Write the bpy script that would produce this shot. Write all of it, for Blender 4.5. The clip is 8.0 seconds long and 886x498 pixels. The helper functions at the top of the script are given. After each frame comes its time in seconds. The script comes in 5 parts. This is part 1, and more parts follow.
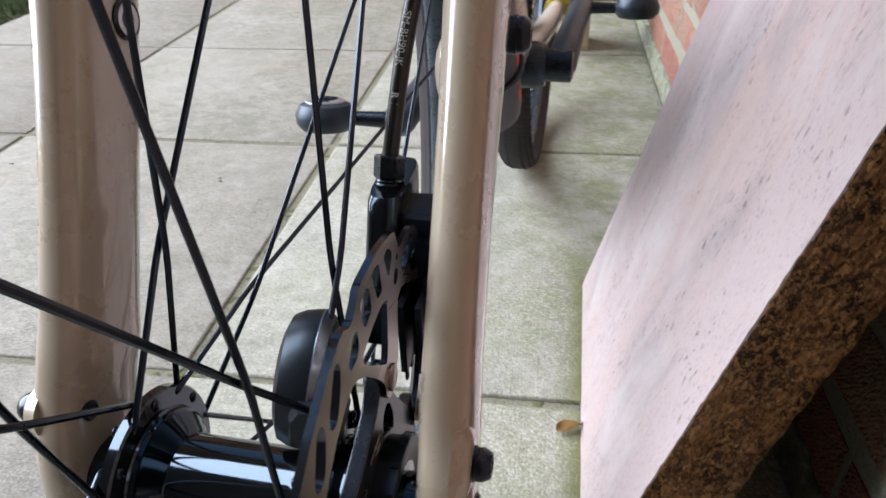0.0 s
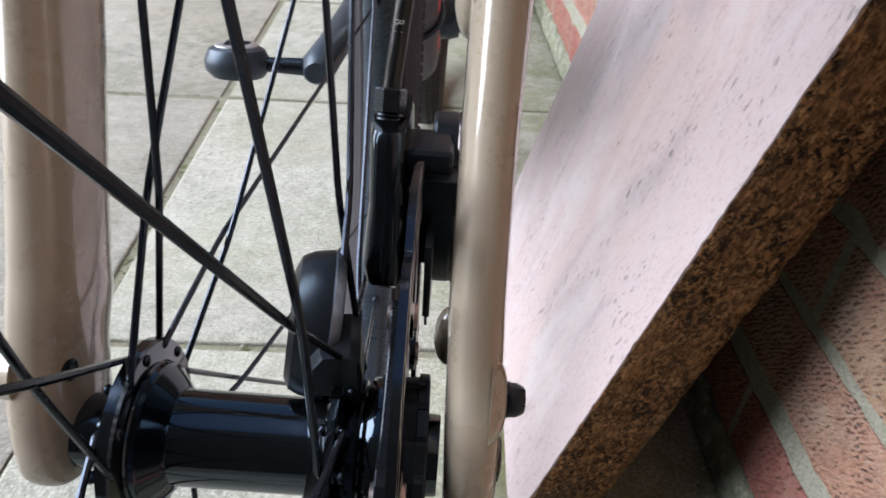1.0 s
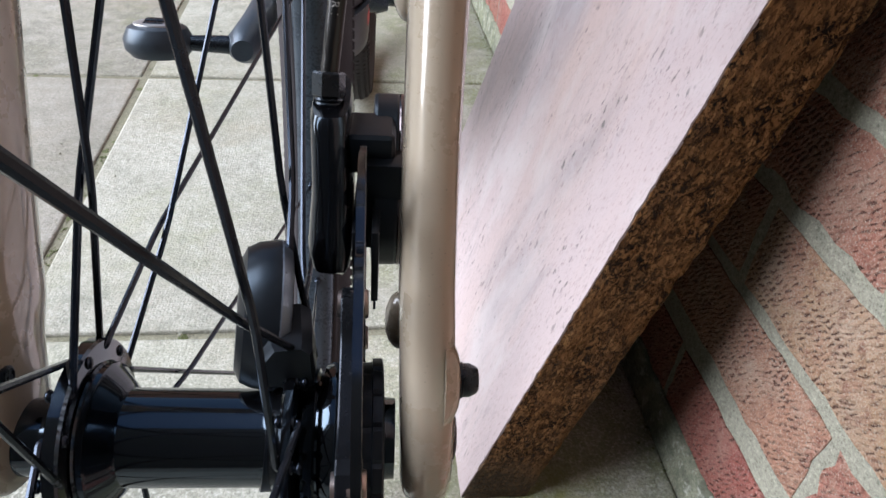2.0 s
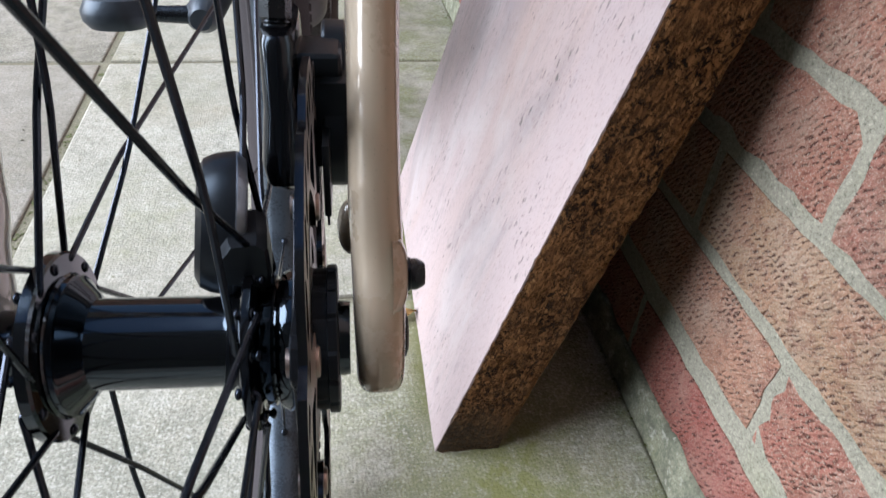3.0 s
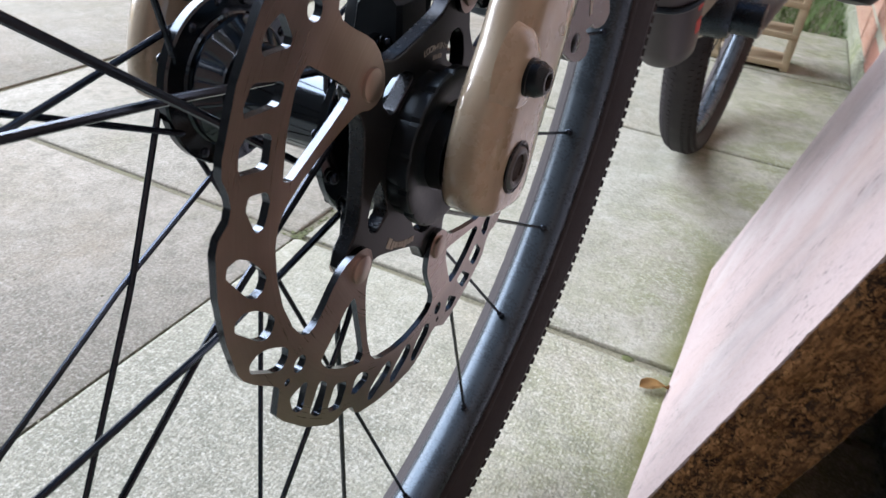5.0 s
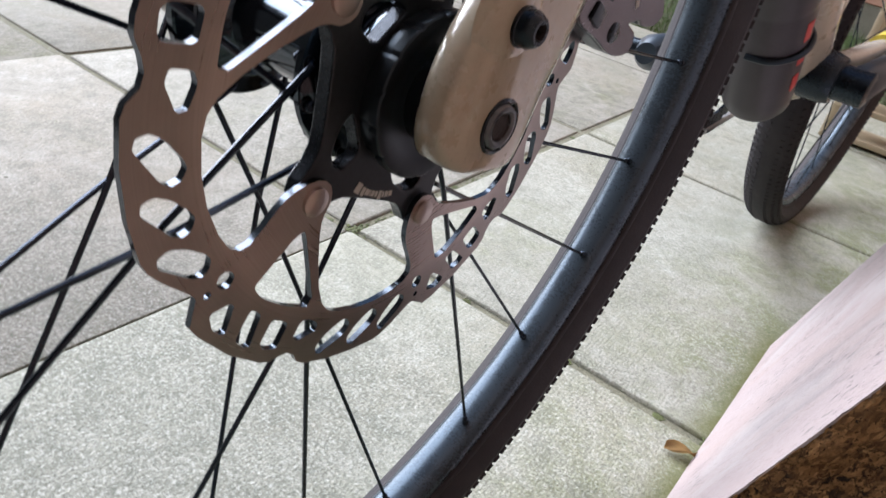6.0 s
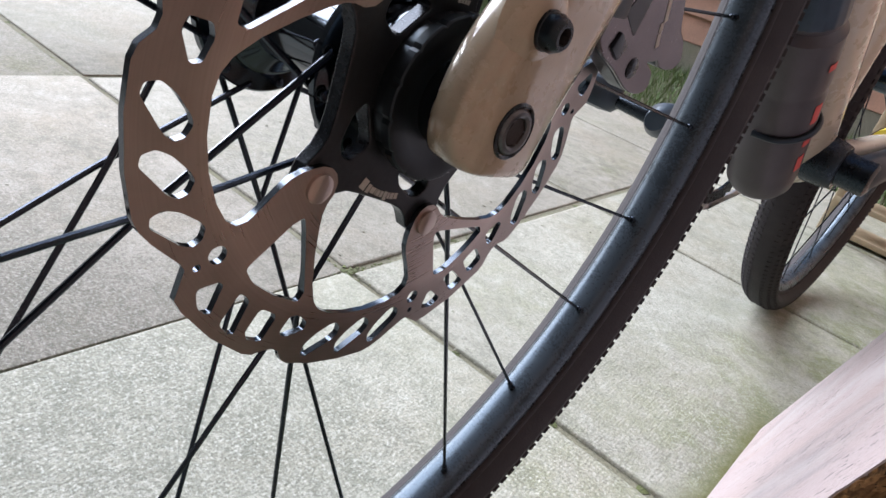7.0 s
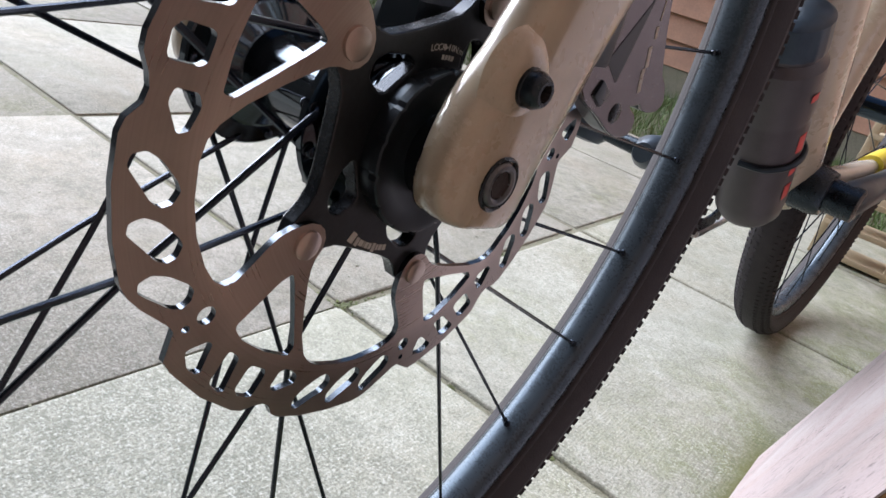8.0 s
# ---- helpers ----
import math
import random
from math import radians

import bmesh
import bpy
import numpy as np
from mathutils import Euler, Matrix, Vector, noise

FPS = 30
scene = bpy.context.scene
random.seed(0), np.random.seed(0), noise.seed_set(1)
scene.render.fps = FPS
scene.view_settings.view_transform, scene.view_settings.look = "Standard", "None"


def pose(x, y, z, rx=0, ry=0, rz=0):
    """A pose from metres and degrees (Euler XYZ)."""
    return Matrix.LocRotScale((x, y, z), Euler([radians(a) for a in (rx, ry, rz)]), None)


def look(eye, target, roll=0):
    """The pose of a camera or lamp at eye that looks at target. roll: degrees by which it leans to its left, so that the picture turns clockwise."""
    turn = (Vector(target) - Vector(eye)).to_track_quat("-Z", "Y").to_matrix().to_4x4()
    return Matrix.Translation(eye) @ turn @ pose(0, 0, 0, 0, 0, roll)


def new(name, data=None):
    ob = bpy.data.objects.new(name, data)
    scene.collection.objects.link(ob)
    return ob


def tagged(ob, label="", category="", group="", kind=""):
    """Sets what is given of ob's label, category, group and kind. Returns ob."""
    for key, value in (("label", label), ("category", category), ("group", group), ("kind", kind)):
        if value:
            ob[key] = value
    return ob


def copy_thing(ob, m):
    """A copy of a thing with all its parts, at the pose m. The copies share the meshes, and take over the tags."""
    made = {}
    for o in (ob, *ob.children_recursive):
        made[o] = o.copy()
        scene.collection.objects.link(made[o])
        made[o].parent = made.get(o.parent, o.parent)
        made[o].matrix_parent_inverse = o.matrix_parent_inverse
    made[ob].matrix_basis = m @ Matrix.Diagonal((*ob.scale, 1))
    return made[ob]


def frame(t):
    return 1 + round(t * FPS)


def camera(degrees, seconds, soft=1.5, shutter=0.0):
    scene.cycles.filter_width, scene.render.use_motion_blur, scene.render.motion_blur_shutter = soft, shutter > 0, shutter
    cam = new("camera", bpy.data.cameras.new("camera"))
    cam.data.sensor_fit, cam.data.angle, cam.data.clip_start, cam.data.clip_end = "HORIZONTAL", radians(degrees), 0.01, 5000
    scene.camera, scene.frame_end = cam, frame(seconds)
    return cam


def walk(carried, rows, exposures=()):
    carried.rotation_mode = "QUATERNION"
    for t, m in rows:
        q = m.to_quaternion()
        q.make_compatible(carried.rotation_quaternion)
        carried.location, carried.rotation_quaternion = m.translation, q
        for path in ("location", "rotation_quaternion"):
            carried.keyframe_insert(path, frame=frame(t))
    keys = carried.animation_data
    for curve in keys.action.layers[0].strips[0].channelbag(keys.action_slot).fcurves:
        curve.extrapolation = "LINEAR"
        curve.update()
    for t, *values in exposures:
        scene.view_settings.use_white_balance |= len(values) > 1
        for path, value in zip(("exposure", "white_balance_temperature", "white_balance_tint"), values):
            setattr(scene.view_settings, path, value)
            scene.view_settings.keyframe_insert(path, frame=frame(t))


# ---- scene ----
FOV = 65.1
cam = camera(FOV, 8.0, soft=1.5, shutter=0.35)
# seconds, eye, Euler angles in degrees
ROWS = [
    (0.0, 0.0871, -0.1178, 0.5116, 56.99, 1.61, 11.39),
    (0.2, 0.0757, -0.1190, 0.5094, 56.12, 0.73, 8.70),
    (0.3, 0.0733, -0.1198, 0.5066, 56.06, 0.16, 8.13),
    (0.5, 0.0675, -0.1204, 0.5063, 55.11, -0.11, 6.19),
    (0.8, 0.0567, -0.1210, 0.5081, 53.32, -1.69, 5.47),
    (1.0, 0.0500, -0.1207, 0.5020, 53.85, -3.09, 2.70),
    (1.2, 0.0483, -0.1177, 0.5031, 53.14, -3.41, 0.59),
    (2.3, 0.0468, -0.1220, 0.5045, 51.61, -4.16, -3.69),
    (2.5, 0.0505, -0.1259, 0.5041, 51.22, -3.76, -4.43),
    (2.7, 0.0520, -0.1334, 0.5001, 51.22, -3.52, -5.62),
    (2.8, 0.0533, -0.1374, 0.4989, 51.31, -3.61, -5.69),
    (3.0, 0.0541, -0.1448, 0.4938, 51.36, -3.77, -5.91),
    (3.3, 0.0590, -0.1552, 0.4852, 51.54, -3.62, -5.90),
    (3.5, 0.0659, -0.1689, 0.4796, 51.09, -2.10, -1.43),
    (3.8, 0.0790, -0.1853, 0.4660, 50.86, -2.97, 5.72),
    (4.0, 0.0913, -0.1949, 0.4579, 50.64, -2.90, 9.10),
    (4.3, 0.1102, -0.2027, 0.4548, 51.49, -2.26, 13.36),
    (4.5, 0.1173, -0.1874, 0.4455, 53.95, -3.45, 16.57),
    (4.7, 0.1191, -0.1692, 0.4315, 56.35, -4.18, 22.85),
    (5.8, 0.1446, -0.1363, 0.4099, 58.29, -8.90, 37.64),
    (6.0, 0.1492, -0.1339, 0.4019, 58.56, -11.43, 40.51),
    (6.3, 0.1536, -0.1317, 0.3883, 59.28, -13.71, 42.66),
    (6.5, 0.1537, -0.1351, 0.3870, 60.11, -14.97, 43.17),
    (6.8, 0.1526, -0.1331, 0.3868, 62.74, -15.55, 42.88),
    (7.0, 0.1523, -0.1345, 0.3865, 63.25, -16.42, 42.83),
    (7.5, 0.1521, -0.1339, 0.3870, 64.72, -16.66, 42.21),
    (7.8, 0.1519, -0.1337, 0.3906, 65.35, -16.11, 42.02),
    (8.0, 0.1513, -0.1337, 0.3928, 65.76, -15.59, 41.86),
]
EXPOSURES = [(0.0, 1.28, 5780, 12), (1.0, 1.34, 5780, 12), (3.0, 1.35, 5780, 12), (8.0, 1.35, 5780, 12)]
walk(cam, [(t, pose(x, y, z, rx, ry, rz)) for t, x, y, z, rx, ry, rz in ROWS], EXPOSURES)

# ---- light: bright overcast sky, open over the garden side; a very broad veiled sun ----
AZ, EL = radians(175.0), radians(33.0)      # azimuth of the light, from +x turning to +y
world = bpy.data.worlds.new("overcast_sky")
scene.world = world
world.use_nodes = True
wn = world.node_tree.nodes
sky = wn.new("ShaderNodeTexSky")
sky.sky_type = "NISHITA"
sky.sun_disc = False
sky.sun_elevation = EL
sky.sun_rotation = radians(90) - AZ
sky.air_density, sky.dust_density, sky.ozone_density = 1.6, 1.2, 2.2
wn["Background"].inputs["Strength"].default_value = 0.045
world.node_tree.links.new(sky.outputs[0], wn["Background"].inputs[0])
sun_data = bpy.data.lights.new("sun", "SUN")
sun_data.energy, sun_data.angle, sun_data.color = 4.55, radians(63), (1.0, 0.975, 0.955)
sun = new("sun", sun_data)
sun_dir = Vector((math.cos(AZ) * math.cos(EL), math.sin(AZ) * math.cos(EL), math.sin(EL)))
sun.matrix_world = look(sun_dir * 6, (0, 0, 0))


# ---- materials ----
ALBEDO = 0.64        # brings the mixed colours to the reflectance of outdoor surfaces


class Nodes:
    """A small builder for node materials in object space."""

    def __init__(self, name, rough=0.5, metal=0.0, coat=0.0, spec=0.5):
        self.m = bpy.data.materials.new(name)
        self.m.use_nodes = True
        self.t = self.m.node_tree
        self.b = self.t.nodes["Principled BSDF"]
        self.b.inputs["Roughness"].default_value = rough
        self.b.inputs["Metallic"].default_value = metal
        self.b.inputs["Coat Weight"].default_value = coat
        self.b.inputs["Coat Roughness"].default_value = 0.06
        self.b.inputs["Specular IOR Level"].default_value = spec
        self.co = self.t.nodes.new("ShaderNodeTexCoord").outputs["Object"]
        self.height = None

    def link(self, a, b):
        self.t.links.new(a, b)

    def scaled(self, s, rot=(0, 0, 0)):
        n = self.t.nodes.new("ShaderNodeMapping")
        n.inputs["Scale"].default_value = s
        n.inputs["Rotation"].default_value = rot
        self.link(self.co, n.inputs["Vector"])
        return n.outputs[0]

    def noise(self, scale, detail=4.0, rough=0.55, co=None, distort=0.0):
        n = self.t.nodes.new("ShaderNodeTexNoise")
        n.inputs["Scale"].default_value, n.inputs["Detail"].default_value = scale, detail
        n.inputs["Roughness"].default_value, n.inputs["Distortion"].default_value = rough, distort
        self.link(co or self.co, n.inputs["Vector"])
        return n.outputs[0]

    def voronoi(self, scale, feature="F1", co=None, random=1.0, out=0):
        n = self.t.nodes.new("ShaderNodeTexVoronoi")
        n.feature = feature
        n.inputs["Scale"].default_value = scale
        n.inputs["Randomness"].default_value = random
        self.link(co or self.co, n.inputs["Vector"])
        return n.outputs[out]

    def wave(self, scale, distort, detail, dscale, co=None, direction="Z"):
        n = self.t.nodes.new("ShaderNodeTexWave")
        n.bands_direction = direction
        n.inputs["Scale"].default_value, n.inputs["Distortion"].default_value = scale, distort
        n.inputs["Detail"].default_value, n.inputs["Detail Scale"].default_value = detail, dscale
        self.link(co or self.co, n.inputs["Vector"])
        return n.outputs["Fac"]

    def ramp(self, x, *stops):
        n = self.t.nodes.new("ShaderNodeValToRGB")
        e = n.color_ramp.elements
        while len(e) < len(stops):
            e.new(0.5)
        for el, (p, c) in zip(e, stops):
            el.position = p
            el.color = (c, c, c, 1) if isinstance(c, (int, float)) else (*c, 1)
        self.link(x, n.inputs[0])
        return n.outputs[0]

    def mix(self, fac, a, b, kind="MIX"):
        n = self.t.nodes.new("ShaderNodeMix")
        n.data_type, n.blend_type = "RGBA", kind
        for value, k in ((fac, 0), (a, 6), (b, 7)):
            if isinstance(value, (int, float)):
                n.inputs[k].default_value = value if k == 0 else (value, value, value, 1)
            elif isinstance(value, tuple):
                n.inputs[k].default_value = (*value, 1)
            else:
                self.link(value, n.inputs[k])
        return n.outputs[2]

    def math(self, op, a, b=0.0):
        n = self.t.nodes.new("ShaderNodeMath")
        n.operation = op
        for k, value in enumerate((a, b)):
            if isinstance(value, (int, float)):
                n.inputs[k].default_value = value
            else:
                self.link(value, n.inputs[k])
        return n.outputs[0]

    def shifted(self):
        """Moves the pattern by a random step for each object, so that alike pieces differ."""
        n = self.t.nodes.new("ShaderNodeVectorMath")
        n.operation = "MULTIPLY_ADD"
        n.inputs[1].default_value = (31.7, 23.3, 17.9)
        self.link(self.random(), n.inputs[0])
        self.link(self.co, n.inputs[2])
        self.co = n.outputs[0]

    def random(self):
        return self.t.nodes.new("ShaderNodeObjectInfo").outputs["Random"]

    def color(self, c):
        if isinstance(c, tuple):
            self.b.inputs["Base Color"].default_value = (*(v * ALBEDO for v in c), 1)
        else:
            self.link(self.mix(1.0, c, (ALBEDO, ALBEDO, ALBEDO), "MULTIPLY"), self.b.inputs["Base Color"])
        return self

    def roughness(self, r):
        self.link(r, self.b.inputs["Roughness"])
        return self

    def bump(self, h, dist, strength=1.0):
        n = self.t.nodes.new("ShaderNodeBump")
        n.inputs["Distance"].default_value, n.inputs["Strength"].default_value = dist, strength
        self.link(h, n.inputs["Height"])
        if self.height is not None:
            self.link(self.height, n.inputs["Normal"])
        self.height = n.outputs[0]
        self.link(self.height, self.b.inputs["Normal"])
        return self


def plain(name, c, rough, metal=0.0, coat=0.0, vary=0.25, scale=60.0, bump=0.0, bscale=900.0, spec=0.5, gloss=None):
    """A surface of one colour with slight cloudy variation, fine grain in gloss, and a fine relief."""
    n = Nodes(name, rough, metal, coat, spec)
    cloud = n.noise(scale, 5)
    fine = n.noise(scale * 12, 3)
    lo, hi = tuple(v * (1 - vary) for v in c), tuple(min(1, v * (1 + vary)) for v in c)
    n.color(n.mix(n.ramp(n.mix(0.35, cloud, fine), (0.3, 0.0), (0.7, 1.0)), lo, hi))
    n.roughness(n.ramp(n.mix(0.5, cloud, fine), (0.25, max(0.03, rough * 0.75)), (0.75, min(1, rough * 1.25))))
    if bump:
        n.bump(n.noise(bscale, 3), bump)
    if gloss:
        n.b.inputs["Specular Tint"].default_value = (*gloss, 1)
    return n.m


def make_paint():
    n = Nodes("beige_gloss_paint", 0.32, 0.0, 1.0)
    n.b.inputs["Coat Roughness"].default_value = 0.035
    dust = n.ramp(n.noise(60, 6, 0.65), (0.42, 0.0), (0.66, 1.0))
    specks = n.ramp(n.voronoi(520), (0.05, 1.0), (0.14, 0.0))
    base = n.mix(n.noise(18, 3), (0.455, 0.385, 0.285), (0.50, 0.425, 0.32))
    base = n.mix(n.math("MULTIPLY", dust, 0.22), base, (0.40, 0.355, 0.275))
    grime = n.math("MULTIPLY", n.ramp(n.noise(24, 4, 0.6), (0.52, 0.0), (0.66, 1.0)), n.ramp(n.noise(700, 4, 0.75), (0.50, 0.0), (0.62, 1.0)))
    base = n.mix(n.math("MULTIPLY", grime, 0.12), base, (0.15, 0.13, 0.10))
    base = n.mix(n.math("MULTIPLY", n.math("MULTIPLY", specks, dust), 0.6), base, (0.14, 0.12, 0.10))
    n.color(base)
    n.roughness(n.ramp(dust, (0.0, 0.24), (1.0, 0.5)))
    return n.m


def make_slab():
    n = Nodes("concrete_paving_slab", 0.85, spec=0.3)
    n.shifted()
    rnd = n.random()
    base = n.ramp(rnd, (0.0, (0.414, 0.418, 0.339)), (0.35, (0.458, 0.449, 0.378)), (0.6, (0.466, 0.444, 0.387)), (1.0, (0.431, 0.436, 0.365)))
    big = n.noise(4.0, 6, 0.6, distort=0.5)
    base = n.mix(n.ramp(big, (0.42, 0.0), (0.64, 0.8)), base, (0.546, 0.537, 0.475))
    tan = n.ramp(n.noise(3.1, 5, 0.6, distort=0.8), (0.52, 0.0), (0.68, 0.75))
    base = n.mix(tan, base, (0.440, 0.400, 0.312))
    dirt = n.ramp(n.noise(13, 9, 0.72), (0.50, 0.0), (0.72, 1.0))
    base = n.mix(n.math("MULTIPLY", dirt, 0.5), base, (0.255, 0.264, 0.220))
    lichen = n.math("MULTIPLY", n.ramp(n.noise(2.6, 7, 0.7, distort=0.7), (0.50, 0.0), (0.68, 1.0)), n.ramp(n.noise(38, 5, 0.7), (0.36, 0.1), (0.62, 1.0)))
    base = n.mix(n.math("MULTIPLY", lichen, 0.7), base, (0.264, 0.286, 0.132))
    geo = n.t.nodes.new("ShaderNodeNewGeometry").outputs["Position"]
    where = n.t.nodes.new("ShaderNodeSeparateXYZ")
    n.link(geo, where.inputs[0])
    damp = n.math("ADD", where.outputs[0], n.math("MULTIPLY", n.noise(9, 6, 0.65), 0.25))
    green = n.math("MULTIPLY", n.ramp(damp, (0.04, 0.0), (0.24, 1.0)), n.ramp(n.noise(17, 5, 0.7), (0.40, 0.05), (0.60, 1.0)))
    base = n.mix(n.math("MULTIPLY", green, 0.85), base, (0.233, 0.264, 0.101))
    patch = n.noise(48, 4, 0.6)
    base = n.mix(n.math("MULTIPLY", n.ramp(patch, (0.36, 0.5), (0.52, 0.0)), n.ramp(n.noise(2.2, 3), (0.40, 0.25), (0.60, 1.0))), base, (0.194, 0.202, 0.167))
    base = n.mix(n.ramp(patch, (0.54, 0.0), (0.72, 0.5)), base, (0.616, 0.616, 0.563))
    coarse = n.noise(260, 5, 0.75)
    base = n.mix(n.ramp(coarse, (0.34, 0.6), (0.48, 0.0)), base, (0.194, 0.198, 0.163))
    base = n.mix(n.ramp(coarse, (0.56, 0.0), (0.70, 0.55)), base, (0.669, 0.669, 0.616))
    grit = n.noise(800, 3, 0.7)
    base = n.mix(n.ramp(grit, (0.34, 0.65), (0.46, 0.0)), base, (0.176, 0.176, 0.145))
    base = n.mix(n.ramp(grit, (0.58, 0.0), (0.70, 0.6)), base, (0.704, 0.695, 0.634))
    weave = n.voronoi(300, random=0.65)
    base = n.mix(n.math("MULTIPLY", n.ramp(weave, (0.30, 0.0), (0.65, 0.42)), n.ramp(n.noise(9, 4, 0.6), (0.42, 0.1), (0.6, 1.0))), base, (0.207, 0.211, 0.158))
    pebble = n.noise(300, 4, 0.85)
    rough = n.ramp(n.noise(3.3, 4, 0.6), (0.42, 0.4), (0.58, 1.0))
    base = n.mix(n.math("MULTIPLY", n.ramp(pebble, (0.38, 0.65), (0.47, 0.0)), rough), base, (0.20, 0.205, 0.17))
    base = n.mix(n.math("MULTIPLY", n.ramp(pebble, (0.54, 0.0), (0.62, 0.7)), rough), base, (0.66, 0.66, 0.61))
    # slabs turn darker and greener from about y 1.5 on
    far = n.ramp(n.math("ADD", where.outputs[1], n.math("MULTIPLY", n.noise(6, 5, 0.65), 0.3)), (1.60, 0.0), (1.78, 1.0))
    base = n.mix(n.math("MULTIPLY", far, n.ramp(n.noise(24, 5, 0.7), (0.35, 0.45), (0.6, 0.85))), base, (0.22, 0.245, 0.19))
    chips = n.ramp(n.voronoi(70), (0.04, 0.8), (0.08, 0.0))
    base = n.mix(n.math("MULTIPLY", chips, n.ramp(n.noise(30, 2), (0.57, 0.0), (0.62, 1.0))), base, (0.062, 0.062, 0.053))
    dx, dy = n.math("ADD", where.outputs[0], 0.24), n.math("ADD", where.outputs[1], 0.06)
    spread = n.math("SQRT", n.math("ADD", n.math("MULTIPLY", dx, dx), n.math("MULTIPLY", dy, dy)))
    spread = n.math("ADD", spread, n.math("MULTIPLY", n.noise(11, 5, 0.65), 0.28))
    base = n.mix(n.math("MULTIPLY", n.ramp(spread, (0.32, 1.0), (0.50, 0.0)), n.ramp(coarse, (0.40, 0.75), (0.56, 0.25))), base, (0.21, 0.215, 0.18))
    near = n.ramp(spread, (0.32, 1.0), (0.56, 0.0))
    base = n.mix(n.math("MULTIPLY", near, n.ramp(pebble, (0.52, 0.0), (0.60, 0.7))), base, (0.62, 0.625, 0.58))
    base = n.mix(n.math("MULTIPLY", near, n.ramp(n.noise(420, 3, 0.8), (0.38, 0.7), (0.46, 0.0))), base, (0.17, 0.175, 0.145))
    fx, fy = n.math("SUBTRACT", where.outputs[0], 0.175), n.math("SUBTRACT", where.outputs[1], 0.165)
    foot = n.math("SQRT", n.math("ADD", n.math("MULTIPLY", fx, fx), n.math("MULTIPLY", fy, fy)))
    foot = n.math("ADD", foot, n.math("MULTIPLY", n.noise(26, 5, 0.65), 0.11))
    algae = n.math("MULTIPLY", n.ramp(foot, (0.075, 0.9), (0.15, 0.0)), n.ramp(n.noise(60, 4, 0.7), (0.36, 0.3), (0.55, 1.0)))
    base = n.mix(algae, base, (0.215, 0.225, 0.075))
    # green strip along the foot of the leaning board
    beside = n.math("ADD", n.math("SUBTRACT", where.outputs[0], 0.120), n.math("MULTIPLY", where.outputs[1], 0.026))
    beside = n.math("ADD", n.math("ABSOLUTE", beside), n.math("MULTIPLY", n.noise(34, 5, 0.7), 0.05))
    reach = n.ramp(where.outputs[1], (0.20, 0.0), (0.25, 1.0), (0.60, 1.0), (0.66, 0.0))
    strip = n.math("MULTIPLY", n.ramp(beside, (0.024, 0.9), (0.048, 0.0)), reach)
    base = n.mix(strip, base, (0.17, 0.175, 0.06))
    tone = n.t.nodes.new("ShaderNodeObjectInfo").outputs["Color"]
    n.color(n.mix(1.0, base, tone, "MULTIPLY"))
    n.bump(n.noise(14, 5), 0.004, 0.5)
    n.bump(n.math("SUBTRACT", 1.0, weave), 0.0007, 0.7)
    n.bump(coarse, 0.0008, 0.7)
    n.bump(grit, 0.0004, 0.7)
    return n.m


def make_mortar(name, tint, moss=0.35, lime=0.0):
    n = Nodes(name, 0.95, spec=0.2)
    c = n.mix(n.noise(30, 6, 0.65), tuple(v * 0.72 for v in tint), tuple(v * 1.12 for v in tint))
    sand = n.noise(430, 4, 0.8)
    fine = n.noise(1100, 3, 0.75)
    c = n.mix(n.ramp(sand, (0.33, 0.85), (0.47, 0.0)), c, tuple(v * 0.32 for v in tint))
    c = n.mix(n.ramp(sand, (0.54, 0.0), (0.66, 0.8)), c, tuple(min(1, v * 1.55) for v in tint))
    c = n.mix(n.ramp(fine, (0.35, 0.5), (0.46, 0.0)), c, tuple(v * 0.45 for v in tint))
    c = n.mix(n.ramp(n.noise(8, 5), (0.52, 0.0), (0.72, moss)), c, (0.24, 0.27, 0.12))
    if lime:
        blotch = n.ramp(n.noise(42, 6, 0.7), (0.42, 0.0), (0.60, 1.0))
        c = n.mix(n.math("MULTIPLY", blotch, lime), c, (0.13, 0.14, 0.10))
        c = n.mix(n.ramp(n.noise(75, 5, 0.75), (0.56, 0.0), (0.66, lime)), c, (0.66, 0.67, 0.58))
    n.color(c)
    n.bump(n.noise(170, 5, 0.7), 0.0014)
    n.bump(sand, 0.0005)
    return n.m


